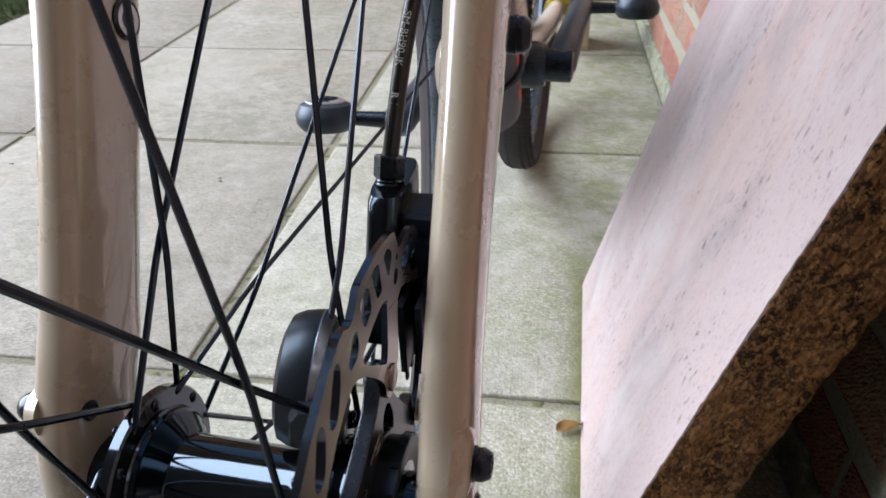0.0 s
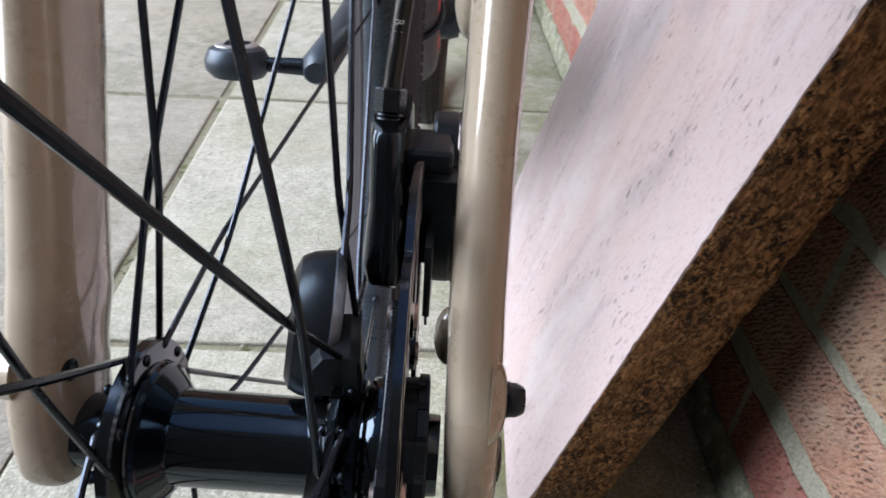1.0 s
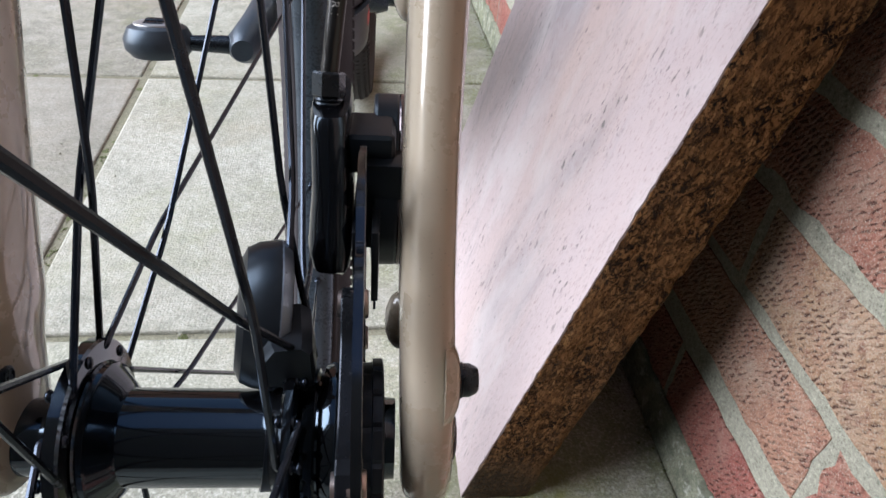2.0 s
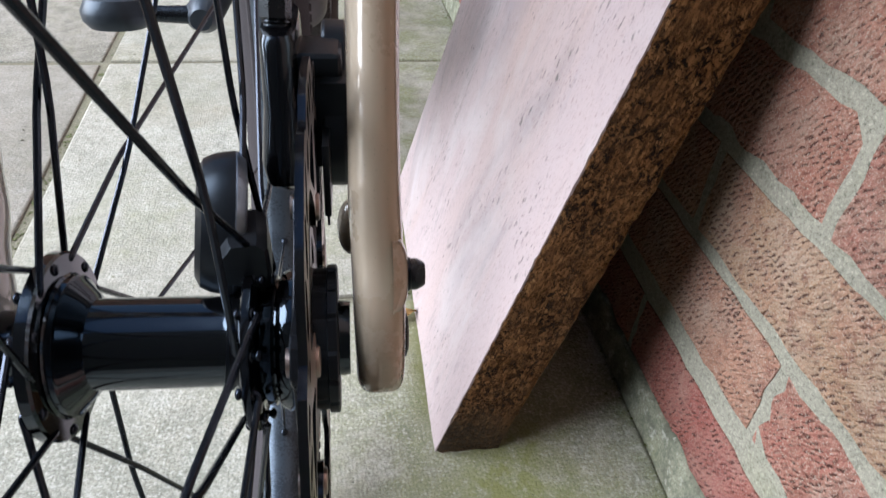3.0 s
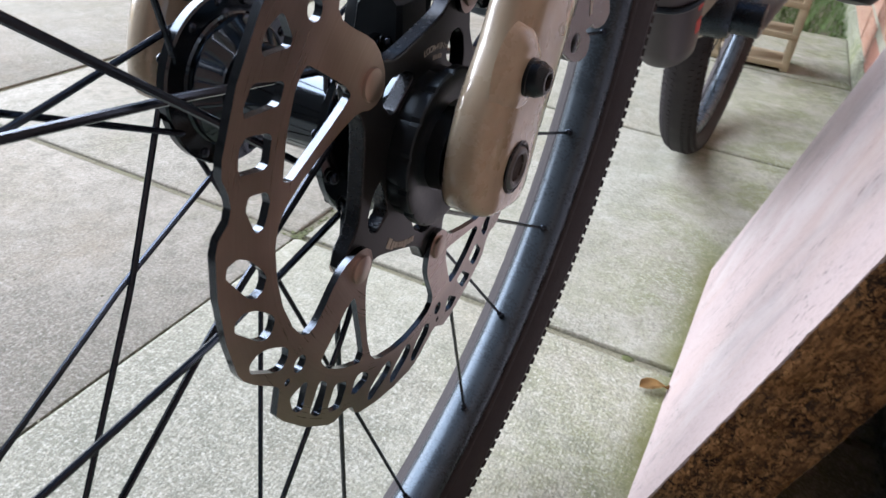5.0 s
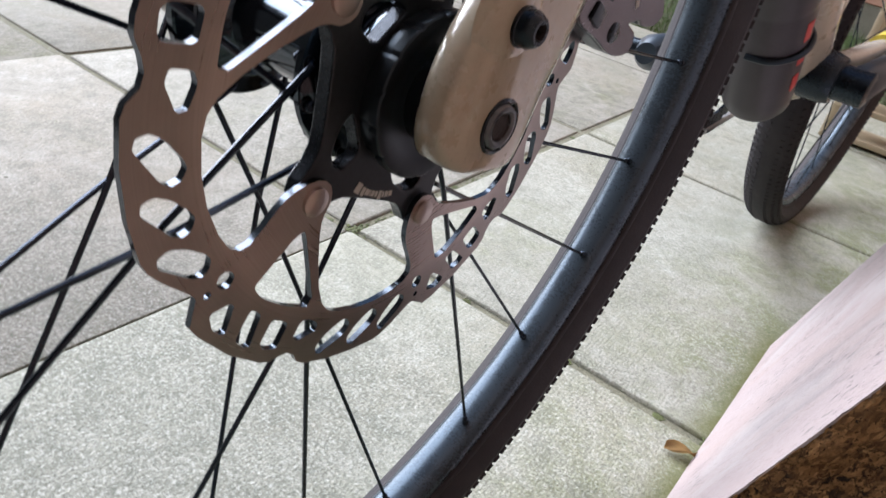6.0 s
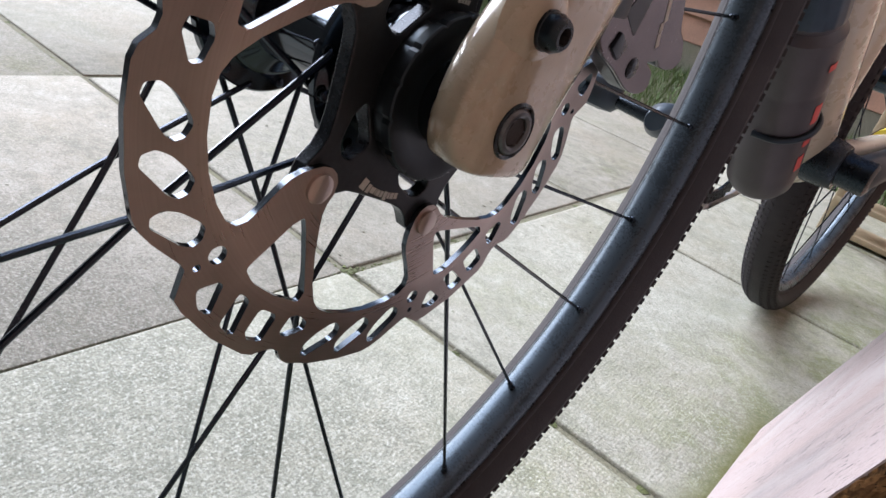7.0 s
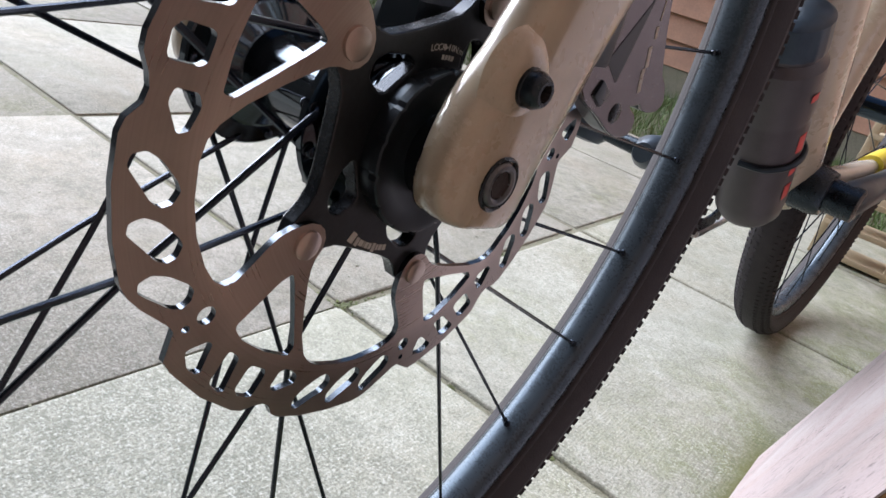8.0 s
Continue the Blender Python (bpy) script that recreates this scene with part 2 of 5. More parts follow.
def make_brick(single=True):
    """Red brick with drag marks; single: each brick is an object of its own, with mortar smeared on its edges."""
    n = Nodes("dragwire_red_brick" if single else "joined_red_brick", 0.92, spec=0.2)
    raw = n.co
    n.shifted()
    base = n.ramp(n.random() if single else n.t.nodes.new("ShaderNodeNewGeometry").outputs["Random Per Island"], (0.0, (0.561, 0.226, 0.165)), (0.3, (0.634, 0.305, 0.189)), (0.55, (0.634, 0.378, 0.232)), (0.8, (0.598, 0.268, 0.183)), (1.0, (0.512, 0.189, 0.146)))
    base = n.mix(n.ramp(n.noise(24, 6, 0.65), (0.42, 0.0), (0.70, 0.75)), base, (0.683, 0.464, 0.348))
    base = n.mix(n.ramp(n.noise(17, 4, 0.6), (0.50, 0.0), (0.70, 0.6)), base, (0.561, 0.183, 0.140))
    base = n.mix(n.ramp(n.noise(110, 5, 0.7), (0.50, 0.0), (0.66, 0.7)), base, (0.329, 0.128, 0.091))
    # drag marks: rows of short slanted strokes along the brick
    sep = n.t.nodes.new("ShaderNodeSeparateXYZ")
    n.link(n.co, sep.inputs[0])
    along, up = sep.outputs[1], sep.outputs[2]
    lift = n.math("ADD", n.math("MULTIPLY", up, 118.0), n.math("MULTIPLY", n.noise(45, 4), 1.8))
    row = n.math("FLOOR", lift)
    within = n.math("PINGPONG", lift, 0.5)
    wob = n.math("MULTIPLY", n.noise(90, 4, 0.65), 0.013)
    lean = n.math("MULTIPLY", up, 0.75)
    phase = n.math("ADD", n.math("MULTIPLY", n.math("ADD", n.math("ADD", along, lean), wob), 1180.0), n.math("MULTIPLY", row, 2.3))
    wave = n.ramp(n.math("ADD", n.math("MULTIPLY", n.math("SINE", phase), 0.5), 0.5), (0.12, 0.0), (0.55, 0.85), (1.0, 1.0))
    gap = n.ramp(within, (0.04, 0.0), (0.17, 1.0))
    worn = n.ramp(n.noise(42, 4, 0.6), (0.30, 0.2), (0.48, 1.0))
    broken = n.ramp(n.noise(230, 3, 0.6), (0.32, 0.25), (0.46, 1.0))
    torn = n.mix(n.math("MULTIPLY", n.math("MULTIPLY", gap, worn), broken), 0.8, wave)
    # torn clay between the rows: ragged slanted tears of uneven length
    slant = n.t.nodes.new("ShaderNodeCombineXYZ")
    n.link(n.math("MULTIPLY", n.math("ADD", along, n.math("MULTIPLY", up, 0.9)), 250.0), slant.inputs[0])
    n.link(n.math("MULTIPLY", n.math("SUBTRACT", up, n.math("MULTIPLY", along, 0.5)), 62.0), slant.inputs[1])
    tears = n.ramp(n.noise(1.0, 4, 0.6, slant.outputs[0], 0.7), (0.36, 0.0), (0.50, 0.85), (0.62, 1.0))
    torn = n.mix(n.ramp(n.noise(30, 3, 0.6), (0.38, 0.12), (0.60, 0.6)), torn, tears)
    sand = n.noise(700, 4, 0.8)
    clods = n.noise(300, 5, 0.75)
    torn = n.mix(0.30, torn, clods)
    # strokes and tears are coloured dark for the shade lying in them
    base = n.mix(n.ramp(torn, (0.26, 0.9), (0.52, 0.0)), base, (0.11, 0.040, 0.028))
    base = n.mix(n.ramp(sand, (0.33, 0.6), (0.45, 0.0)), base, (0.25, 0.095, 0.07))
    base = n.mix(n.ramp(sand, (0.53, 0.0), (0.62, 0.8)), base, (0.78, 0.60, 0.48))
    # mortar smeared over the ragged arrises
    place = n.t.nodes.new("ShaderNodeSeparateXYZ")
    n.link(raw, place.inputs[0])
    end = n.math("SUBTRACT", n.math("ABSOLUTE", place.outputs[1]), 0.1081)
    top = n.math("SUBTRACT", n.math("ABSOLUTE", place.outputs[2]), 0.0326)
    rim = n.math("ADD", n.math("MAXIMUM", end, top), n.math("MULTIPLY", n.math("SUBTRACT", n.noise(85, 5, 0.7), 0.70), 0.013))
    smear = n.ramp(n.math("ADD", n.math("MULTIPLY", rim, 60.0), 0.5), (0.47, 0.0), (0.55, 0.8)) if single else 0.0
    base = n.mix(smear, base, n.mix(n.noise(520, 4, 0.8), (0.24, 0.23, 0.175), (0.50, 0.48, 0.38)))
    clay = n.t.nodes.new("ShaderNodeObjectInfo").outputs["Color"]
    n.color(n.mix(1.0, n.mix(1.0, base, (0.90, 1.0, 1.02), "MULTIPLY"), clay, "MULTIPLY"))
    n.bump(n.mix(smear, torn, 0.9), 0.0030, 1.0)
    n.bump(clods, 0.0007)
    n.bump(sand, 0.0005)
    return n.m


def make_chipboard():
    n = Nodes("raw_chipboard_edge", 0.95, spec=0.15)
    co = n.scaled((1.0, 1.0, 0.42))
    tone = n.mix(0.55, n.voronoi(620, co=n.scaled((1.0, 1.0, 0.30)), out=1), n.noise(430, 6, 0.78, co))
    c = n.ramp(tone, (0.24, (0.065, 0.030, 0.011)), (0.44, (0.19, 0.092, 0.033)), (0.62, (0.33, 0.168, 0.060)), (0.86, (0.60, 0.35, 0.14)))
    where = n.ramp(n.noise(34, 4, 0.6), (0.40, 0.1), (0.54, 1.0))
    big = n.math("MULTIPLY", n.ramp(n.noise(270, 5, 0.7, n.scaled((1, 1, 0.7)), 0.9), (0.45, 1.0), (0.49, 0.0)), where)
    small = n.ramp(n.noise(620, 3, 0.6, n.scaled((1, 1, 0.5)), 0.6), (0.34, 1.0), (0.39, 0.0))
    pits = n.math("MAXIMUM", big, small)
    # pits coloured near-black, which paints in the shade of the voids
    c = n.mix(pits, c, (0.014, 0.007, 0.003))
    c = n.mix(n.ramp(n.noise(14, 5, 0.65), (0.48, 0.0), (0.70, 0.6)), c, (0.10, 0.062, 0.034))
    # damp stain creeping up from the foot
    sep = n.t.nodes.new("ShaderNodeSeparateXYZ")
    n.link(n.co, sep.inputs[0])
    damp = n.ramp(n.math("ADD", sep.outputs[2], n.math("MULTIPLY", n.noise(60, 4), 0.03)), (0.034, 1.0), (0.056, 0.8), (0.085, 0.0))
    c = n.mix(n.math("MULTIPLY", damp, n.ramp(n.noise(300, 4, 0.7), (0.3, 0.55), (0.6, 1.0))), c, (0.092, 0.074, 0.052))
    n.color(c)
    n.bump(n.math("SUBTRACT", n.noise(800, 5, 0.75, co), n.math("MULTIPLY", pits, 3.0)), 0.0010)
    return n.m


def make_pink():
    n = Nodes("weathered_pink_laminate", 0.62, spec=0.3)
    co = n.scaled((1.0, 1.0, 0.22))
    base = n.mix(n.noise(12, 4, 0.5, co), (0.480, 0.380, 0.368), (0.560, 0.472, 0.464))
    base = n.mix(n.ramp(n.noise(9, 5, 0.6, co, 0.4), (0.48, 0.0), (0.72, 0.6)), base, (0.544, 0.400, 0.344))
    stain = n.ramp(n.noise(10, 7, 0.65, n.scaled((1, 1.3, 0.45)), 0.8), (0.53, 0.0), (0.72, 1.0))
    base = n.mix(n.math("MULTIPLY", stain, 0.75), base, (0.320, 0.288, 0.296))
    relief = n.noise(520, 4, 0.7, n.scaled((1, 1, 0.4)))
    base = n.mix(n.ramp(relief, (0.34, 0.7), (0.46, 0.0)), base, (0.336, 0.248, 0.232))
    flecks = n.math("MULTIPLY", n.ramp(n.noise(260, 3, 0.6, n.scaled((1, 1, 0.4))), (0.59, 0.0), (0.66, 1.0)), n.ramp(n.noise(16, 4), (0.45, 0.03), (0.60, 1.0)))
    base = n.mix(n.math("MULTIPLY", flecks, 0.9), base, (0.136, 0.120, 0.112))
    grey = n.math("MULTIPLY", n.ramp(n.noise(95, 6, 0.75, n.scaled((1, 1, 0.22)), 0.5), (0.54, 0.0), (0.66, 1.0)), n.ramp(n.noise(7, 4, 0.6), (0.42, 0.1), (0.58, 1.0)))
    base = n.mix(n.math("MULTIPLY", grey, 0.6), base, (0.27, 0.235, 0.235))
    spots = n.ramp(n.voronoi(42, co=n.scaled((1, 1, 0.6))), (0.04, 1.0), (0.07, 0.0))
    base = n.mix(n.math("MULTIPLY", spots, n.ramp(n.noise(21, 4, 0.6), (0.50, 0.0), (0.56, 1.0))), base, (0.096, 0.080, 0.072))
    bleached = n.ramp(n.noise(15, 6, 0.65, n.scaled((1, 1, 0.5)), 0.6), (0.50, 0.0), (0.68, 0.6))
    base = n.mix(bleached, base, (0.60, 0.545, 0.535))
    n.color(n.mix(1.0, base, (0.90, 0.915, 0.93), "MULTIPLY"))
    n.bump(relief, 0.0006, 0.9)
    n.bump(n.noise(40, 4, 0.6, n.scaled((1, 1, 0.4))), 0.002, 0.5)
    n.bump(flecks, -0.0006)
    return n.m


def make_steel():
    n = Nodes("brushed_disc_steel", 0.34, 1.0)
    sep = n.t.nodes.new("ShaderNodeSeparateXYZ")
    n.link(n.co, sep.inputs[0])
    radius = n.math("SQRT", n.math("ADD", n.math("MULTIPLY", sep.outputs[1], sep.outputs[1]), n.math("MULTIPLY", sep.outputs[2], sep.outputs[2])))
    line = n.t.nodes.new("ShaderNodeTexNoise")
    line.noise_dimensions = "1D"
    line.inputs["Scale"].default_value, line.inputs["Detail"].default_value = 1500.0, 5.0
    n.link(radius, line.inputs["W"])
    cloud = n.noise(42, 5, 0.6)
    track = n.ramp(radius, (0.0630, 0.0), (0.0680, 1.0))
    c = n.mix(track, n.mix(cloud, (0.52, 0.43, 0.395), (0.72, 0.61, 0.56)), n.mix(cloud, (0.27, 0.232, 0.216), (0.54, 0.465, 0.43)))
    n.color(n.mix(n.ramp(line.outputs[0], (0.35, 0.10), (0.65, 0.0)), c, (0.14, 0.118, 0.107)))
    n.roughness(n.ramp(n.mix(0.5, cloud, line.outputs[0]), (0.3, 0.25), (0.7, 0.36)))
    n.bump(line.outputs[0], 0.00002, 0.6)
    return n.m


def make_rubber():
    n = Nodes("dusty_tyre_rubber", 0.72, spec=0.35)
    c = n.mix(n.noise(70, 6, 0.6), (0.020, 0.0165, 0.0195), (0.036, 0.030, 0.035))
    n.color(n.mix(n.ramp(n.noise(25, 6, 0.7), (0.50, 0.0), (0.75, 0.5)), c, (0.070, 0.060, 0.060)))
    n.bump(n.noise(900, 3), 0.0003)
    return n.m


M_PAINT = make_paint()
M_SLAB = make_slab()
M_BRICK = make_brick()
M_BRICKS = make_brick(False)
M_MORTAR = make_mortar("grey_mortar", (0.42, 0.41, 0.325))
M_JOINT = make_mortar("sandy_paving_joint", (0.30, 0.29, 0.21))
M_FILLET = make_mortar("mossy_wall_foot_mortar", (0.36, 0.37, 0.27), 0.8, 0.75)
M_CHIP = make_chipboard()
M_PINK = make_pink()
M_STEEL = make_steel()
M_RUBBER = make_rubber()
M_RENDER = make_mortar("dark_blocker_render", (0.10, 0.097, 0.092))
SKY_TINT = (0.62, 0.80, 1.0)      # sky reflection put into the specular tint of anodised and rubber blacks
M_HUB = plain("black_anodised_gloss", (0.0022, 0.0022, 0.0026), 0.09, 0.0, 0.0, spec=0.85, gloss=SKY_TINT)
# spokes are black; the blue metal base stands in for reflected sky
M_SPOKE = plain("black_spoke", (0.042, 0.054, 0.076), 0.24, 0.9, vary=0.1)
M_BAND = plain("sky_glint_edge", (0.24, 0.28, 0.34), 0.32, 0.8, vary=0.1)
# the rim repeats the tint that stands in for blue sky
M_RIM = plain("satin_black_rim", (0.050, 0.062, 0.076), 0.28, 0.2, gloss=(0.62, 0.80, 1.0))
M_SPIDER = plain("black_anodised_spider", (0.050, 0.056, 0.066), 0.33, 0.8)
M_PLASTIC = plain("black_plastic", (0.008, 0.009, 0.011), 0.36, spec=0.4, gloss=SKY_TINT)
M_BLACKMETAL = plain("black_bolt_metal", (0.005, 0.005, 0.006), 0.28, 0.0, gloss=SKY_TINT)
M_GLOSSBLACK = plain("glossy_black_caliper_paint", (0.004, 0.004, 0.005), 0.16, spec=0.6, gloss=SKY_TINT)
M_CALIPER = plain("dark_grey_caliper_metal", (0.20, 0.175, 0.185), 0.24, 1.0)
M_HOSE = plain("black_brake_hose", (0.006, 0.006, 0.006), 0.32, 0.0, 0.0)
M_PRINT = plain("pale_grey_print", (0.55, 0.53, 0.50), 0.6, vary=0.1)
M_RED = plain("red_print", (0.62, 0.05, 0.045), 0.5, vary=0.12)
M_CAP = plain("dusty_blue_black_cap", (0.016, 0.024, 0.036), 0.32, vary=0.5, scale=120, gloss=SKY_TINT)
M_CUT = plain("cut_steel_edge", (0.13, 0.15, 0.18), 0.16, 1.0, vary=0.2)
M_MILLED = plain("milled_black_spider_edge", (0.032, 0.037, 0.046), 0.26, 0.8, vary=0.2)
M_PEDAL = plain("dusty_dark_pedal_resin", (0.032, 0.039, 0.048), 0.40, vary=0.3, gloss=SKY_TINT)
M_AXLE = plain("worn_dark_axle_steel", (0.17, 0.18, 0.20), 0.36, 0.9, vary=0.5, scale=300)
M_SILVER = plain("silver_metal", (0.70, 0.69, 0.68), 0.42, 0.9)
M_CREAM = plain("cream_gloss_paint", (0.66, 0.60, 0.50), 0.25, 0.0, 0.6, vary=0.08)
M_YELLOW = plain("yellow_decal", (0.72, 0.55, 0.03), 0.45, vary=0.1)
M_SMOKE = plain("smoky_bottle_plastic", (0.050, 0.042, 0.048), 0.40, spec=0.4)
M_PALEWOOD = plain("pale_weathered_wood", (0.52, 0.42, 0.27), 0.8, vary=0.25, scale=20, bump=0.0008, bscale=150)
M_FENCE = plain("pinkish_brown_fence_wood", (0.62, 0.37, 0.26), 0.85, vary=0.25, scale=9, bump=0.001, bscale=120)
M_GRASS = plain("lawn_grass", (0.10, 0.17, 0.035), 0.7, vary=0.5, scale=6)
M_SOIL = plain("lawn_soil", (0.09, 0.09, 0.04), 0.95, vary=0.5, scale=8, bump=0.01, bscale=50)
M_LEAF = plain("dry_leaf", (0.50, 0.30, 0.10), 0.7, vary=0.35, scale=90)
M_MOSS = plain("green_moss", (0.13, 0.15, 0.05), 0.95, vary=0.5, scale=120, bump=0.002, bscale=700)


# ---- mesh helpers ----
def finish(bm, name, material, smooth=True, angle=35):
    bmesh.ops.recalc_face_normals(bm, faces=bm.faces)
    me = bpy.data.meshes.new(name)
    bm.to_mesh(me)
    bm.free()
    if smooth:
        me.polygons.foreach_set("use_smooth", [True] * len(me.polygons))
        me.set_sharp_from_angle(angle=radians(angle))
    for m in (material if isinstance(material, (list, tuple)) else [material]):
        me.materials.append(m)
    return me


def part(name, bm, material, parent, label="", m=None, smooth=True, angle=35):
    """Links a bmesh as one mesh object under a thing or a part."""
    ob = new(name, bm if isinstance(bm, bpy.types.Mesh) else finish(bm, name, material, smooth, angle))
    ob.parent = parent
    if m is not None:
        ob.matrix_basis = m
    return tagged(ob, label)


def thing(name, label, category, m=None, group="", kind=""):
    ob = new(name)
    ob.empty_display_size = 0.05
    if m is not None:
        ob.matrix_basis = m
    return tagged(ob, label, category, group, kind)


def box(bm, size, m=Matrix(), bevel=0.0, segments=2):
    made = bmesh.ops.create_cube(bm, size=1.0, matrix=m @ Matrix.Diagonal((*size, 1)))
    if bevel:
        edges = list({e for v in made["verts"] for e in v.link_edges})
        bmesh.ops.bevel(bm, geom=edges, offset=bevel, segments=segments, affect="EDGES", profile=0.6)
    return bm


def lathe(profile, steps=48, bm=None, m=Matrix(), closed=False, notch=None):
    """Turns (x, r) round the x axis. Ends with r = 0 close on a point."""
    bm = bm or bmesh.new()
    rings = []
    for x, r in profile:
        if r < 1e-6:
            rings.append([bm.verts.new(m @ Vector((x, 0, 0)))])
            continue
        ring = []
        for k in range(steps):
            a = 2 * math.pi * k / steps
            rr = notch(k, x, r) if notch else r
            ring.append(bm.verts.new(m @ Vector((x, rr * math.cos(a), rr * math.sin(a)))))
        rings.append(ring)
    pairs = list(zip(rings, rings[1:])) + ([(rings[-1], rings[0])] if closed else [])
    for a, b in pairs:
        for k in range(steps):
            j = (k + 1) % steps
            if len(a) == 1 and len(b) == 1:
                continue
            if len(a) == 1:
                bm.faces.new((a[0], b[j], b[k]))
            elif len(b) == 1:
                bm.faces.new((a[k], a[j], b[0]))
            else:
                bm.faces.new((a[k], a[j], b[j], b[k]))
    return bm


def smooth_path(points, per=6):
    """Points on a Catmull-Rom curve through the given ones."""
    p = [Vector(q) for q in points]
    p = [2 * p[0] - p[1]] + p + [2 * p[-1] - p[-2]]
    out = []
    for i in range(1, len(p) - 2):
        for k in range(per):
            t = k / per
            a, b, c, d = p[i - 1:i + 3]
            out.append(0.5 * (2 * b + (c - a) * t + (2 * a - 5 * b + 4 * c - d) * t * t + (3 * b - a - 3 * c + d) * t ** 3))
    return out + [p[-2]]


def sweep(path, radius, steps=10, bm=None, flat=1.0, caps=True):
    """A tube along a path; radius is a number or one for each point; flat squeezes one way."""
    bm = bm or bmesh.new()
    path = [Vector(p) for p in path]
    rings, up = [], None
    for i, p in enumerate(path):
        d = (path[min(i + 1, len(path) - 1)] - path[max(i - 1, 0)]).normalized()
        if up is None:
            up = d.orthogonal().normalized()
        up = (up - d * up.dot(d)).normalized()
        side = d.cross(up)
        r = radius[i] if isinstance(radius, (list, tuple)) else radius
        rings.append([bm.verts.new(p + r * (math.cos(a) * up + flat * math.sin(a) * side)) for a in (2 * math.pi * k / steps for k in range(steps))])
    for a, b in zip(rings, rings[1:]):
        for k in range(steps):
            bm.faces.new((a[k], a[(k + 1) % steps], b[(k + 1) % steps], b[k]))
    if caps:
        bm.faces.new(rings[0][::-1])
        bm.faces.new(rings[-1])
    return bm


def loft(sections, caps=True, bm=None):
    """Joins rings of equally many points."""
    bm = bm or bmesh.new()
    rings = [[bm.verts.new(p) for p in s] for s in sections]
    n = len(rings[0])
    for a, b in zip(rings, rings[1:]):
        for k in range(n):
            bm.faces.new((a[k], a[(k + 1) % n], b[(k + 1) % n], b[k]))
    if caps:
        bm.faces.new(rings[0][::-1])
        bm.faces.new(rings[-1])
    return bm


def plate(name, loops, x0, x1, bevel=0.0002):
    """A flat plate with holes, cut from loops of (y, z), between two x planes. Returns a mesh."""
    cu = bpy.data.curves.new(name, "CURVE")
    cu.dimensions, cu.fill_mode = "2D", "BOTH"
    cu.extrude, cu.bevel_depth, cu.bevel_resolution = (x1 - x0) / 2 - bevel, bevel, 1
    cu.offset = -bevel
    for loop in loops:
        s = cu.splines.new("POLY")
        s.points.add(len(loop) - 1)
        for q, (y, z) in zip(s.points, loop):
            q.co = (y, z, 0, 1)
        s.use_cyclic_u = True
    ob = bpy.data.objects.new(name, cu)
    scene.collection.objects.link(ob)
    bpy.context.view_layer.update()
    me = bpy.data.meshes.new_from_object(ob.evaluated_get(bpy.context.evaluated_depsgraph_get()))
    bpy.data.objects.remove(ob)
    joined = bmesh.new()
    joined.from_mesh(me)
    bmesh.ops.remove_doubles(joined, verts=joined.verts, dist=2e-6)
    joined.to_mesh(me)
    joined.free()
    me.polygons.foreach_set("use_smooth", [True] * len(me.polygons))
    me.set_sharp_from_angle(angle=radians(22 if bevel else 32))
    # the drawing's (u, v, w) become (y, z, x)
    me.transform(Matrix(((0, 0, 1, (x0 + x1) / 2), (1, 0, 0, 0), (0, 1, 0, 0), (0, 0, 0, 1))))
    return me


def lettering(name, text, size, m, material, parent, label="", wrap=0.0):
    cu = bpy.data.curves.new(name, "FONT")
    cu.body, cu.size, cu.extrude, cu.align_x, cu.align_y = text, size, size * 0.012, "CENTER", "CENTER"
    ob = bpy.data.objects.new(name, cu)
    scene.collection.objects.link(ob)
    bpy.context.view_layer.update()
    me = bpy.data.meshes.new_from_object(ob.evaluated_get(bpy.context.evaluated_depsgraph_get()))
    bpy.data.objects.remove(ob)
    if wrap:
        for v in me.vertices:
            a, rr = v.co.y / wrap, wrap + v.co.z
            v.co.y, v.co.z = rr * math.sin(a), rr * math.cos(a)
    me.materials.clear()
    me.materials.append(material)
    return part(name, me, material, parent, label, m)


def polar(r, deg):
    return (r * math.cos(radians(deg)), r * math.sin(radians(deg)))


def rounded(loop, rad=0.25, n=4):
    """Rounds the corners of a closed loop of 2D points; rad: share of the shorter side."""
    out, k = [], len(loop)
    for i in range(k):
        a, b, c = (Vector(loop[(i + j) % k]) for j in (-1, 0, 1))
        d = min((a - b).length, (c - b).length) * rad
        p, q = b + (a - b).normalized() * d, b + (c - b).normalized() * d
        for s in range(n + 1):
            t = s / n
            out.append(tuple((1 - t) ** 2 * p + 2 * t * (1 - t) * b + t * t * q))
    return out


def framed(origin, x_axis, y_axis):
    """A matrix whose x and y lie along the given axes."""
    x = Vector(x_axis).normalized()
    y = Vector(y_axis)
    y = (y - x * y.dot(x)).normalized()
    z = x.cross(y)
    return Matrix(((x.x, y.x, z.x, origin[0]), (x.y, y.y, z.y, origin[1]), (x.z, y.z, z.z, origin[2]), (0, 0, 0, 1)))


rng = random.Random(7)
SLOPE = 0.056                      # paving and wall run a little askew to the bicycle
GRID = Matrix.Rotation(math.atan(SLOPE), 4, "Z")

# ---- ground, paving ----
bm = bmesh.new()
bmesh.ops.create_grid(bm, x_segments=1, y_segments=1, size=400, matrix=Matrix.Translation((0, 0, -0.035)))
ground = tagged(new("ground", finish(bm, "ground", M_SOIL)), "mown lawn soil reaching away behind the patio", "ground", kind="structure")

U_EDGES = (-2.09, -1.49, -0.889, -0.289, 0.3105)
V_EDGES = tuple(0.384 + 0.589 * k for k in range(-4, 2)) + (1.520, 2.03)


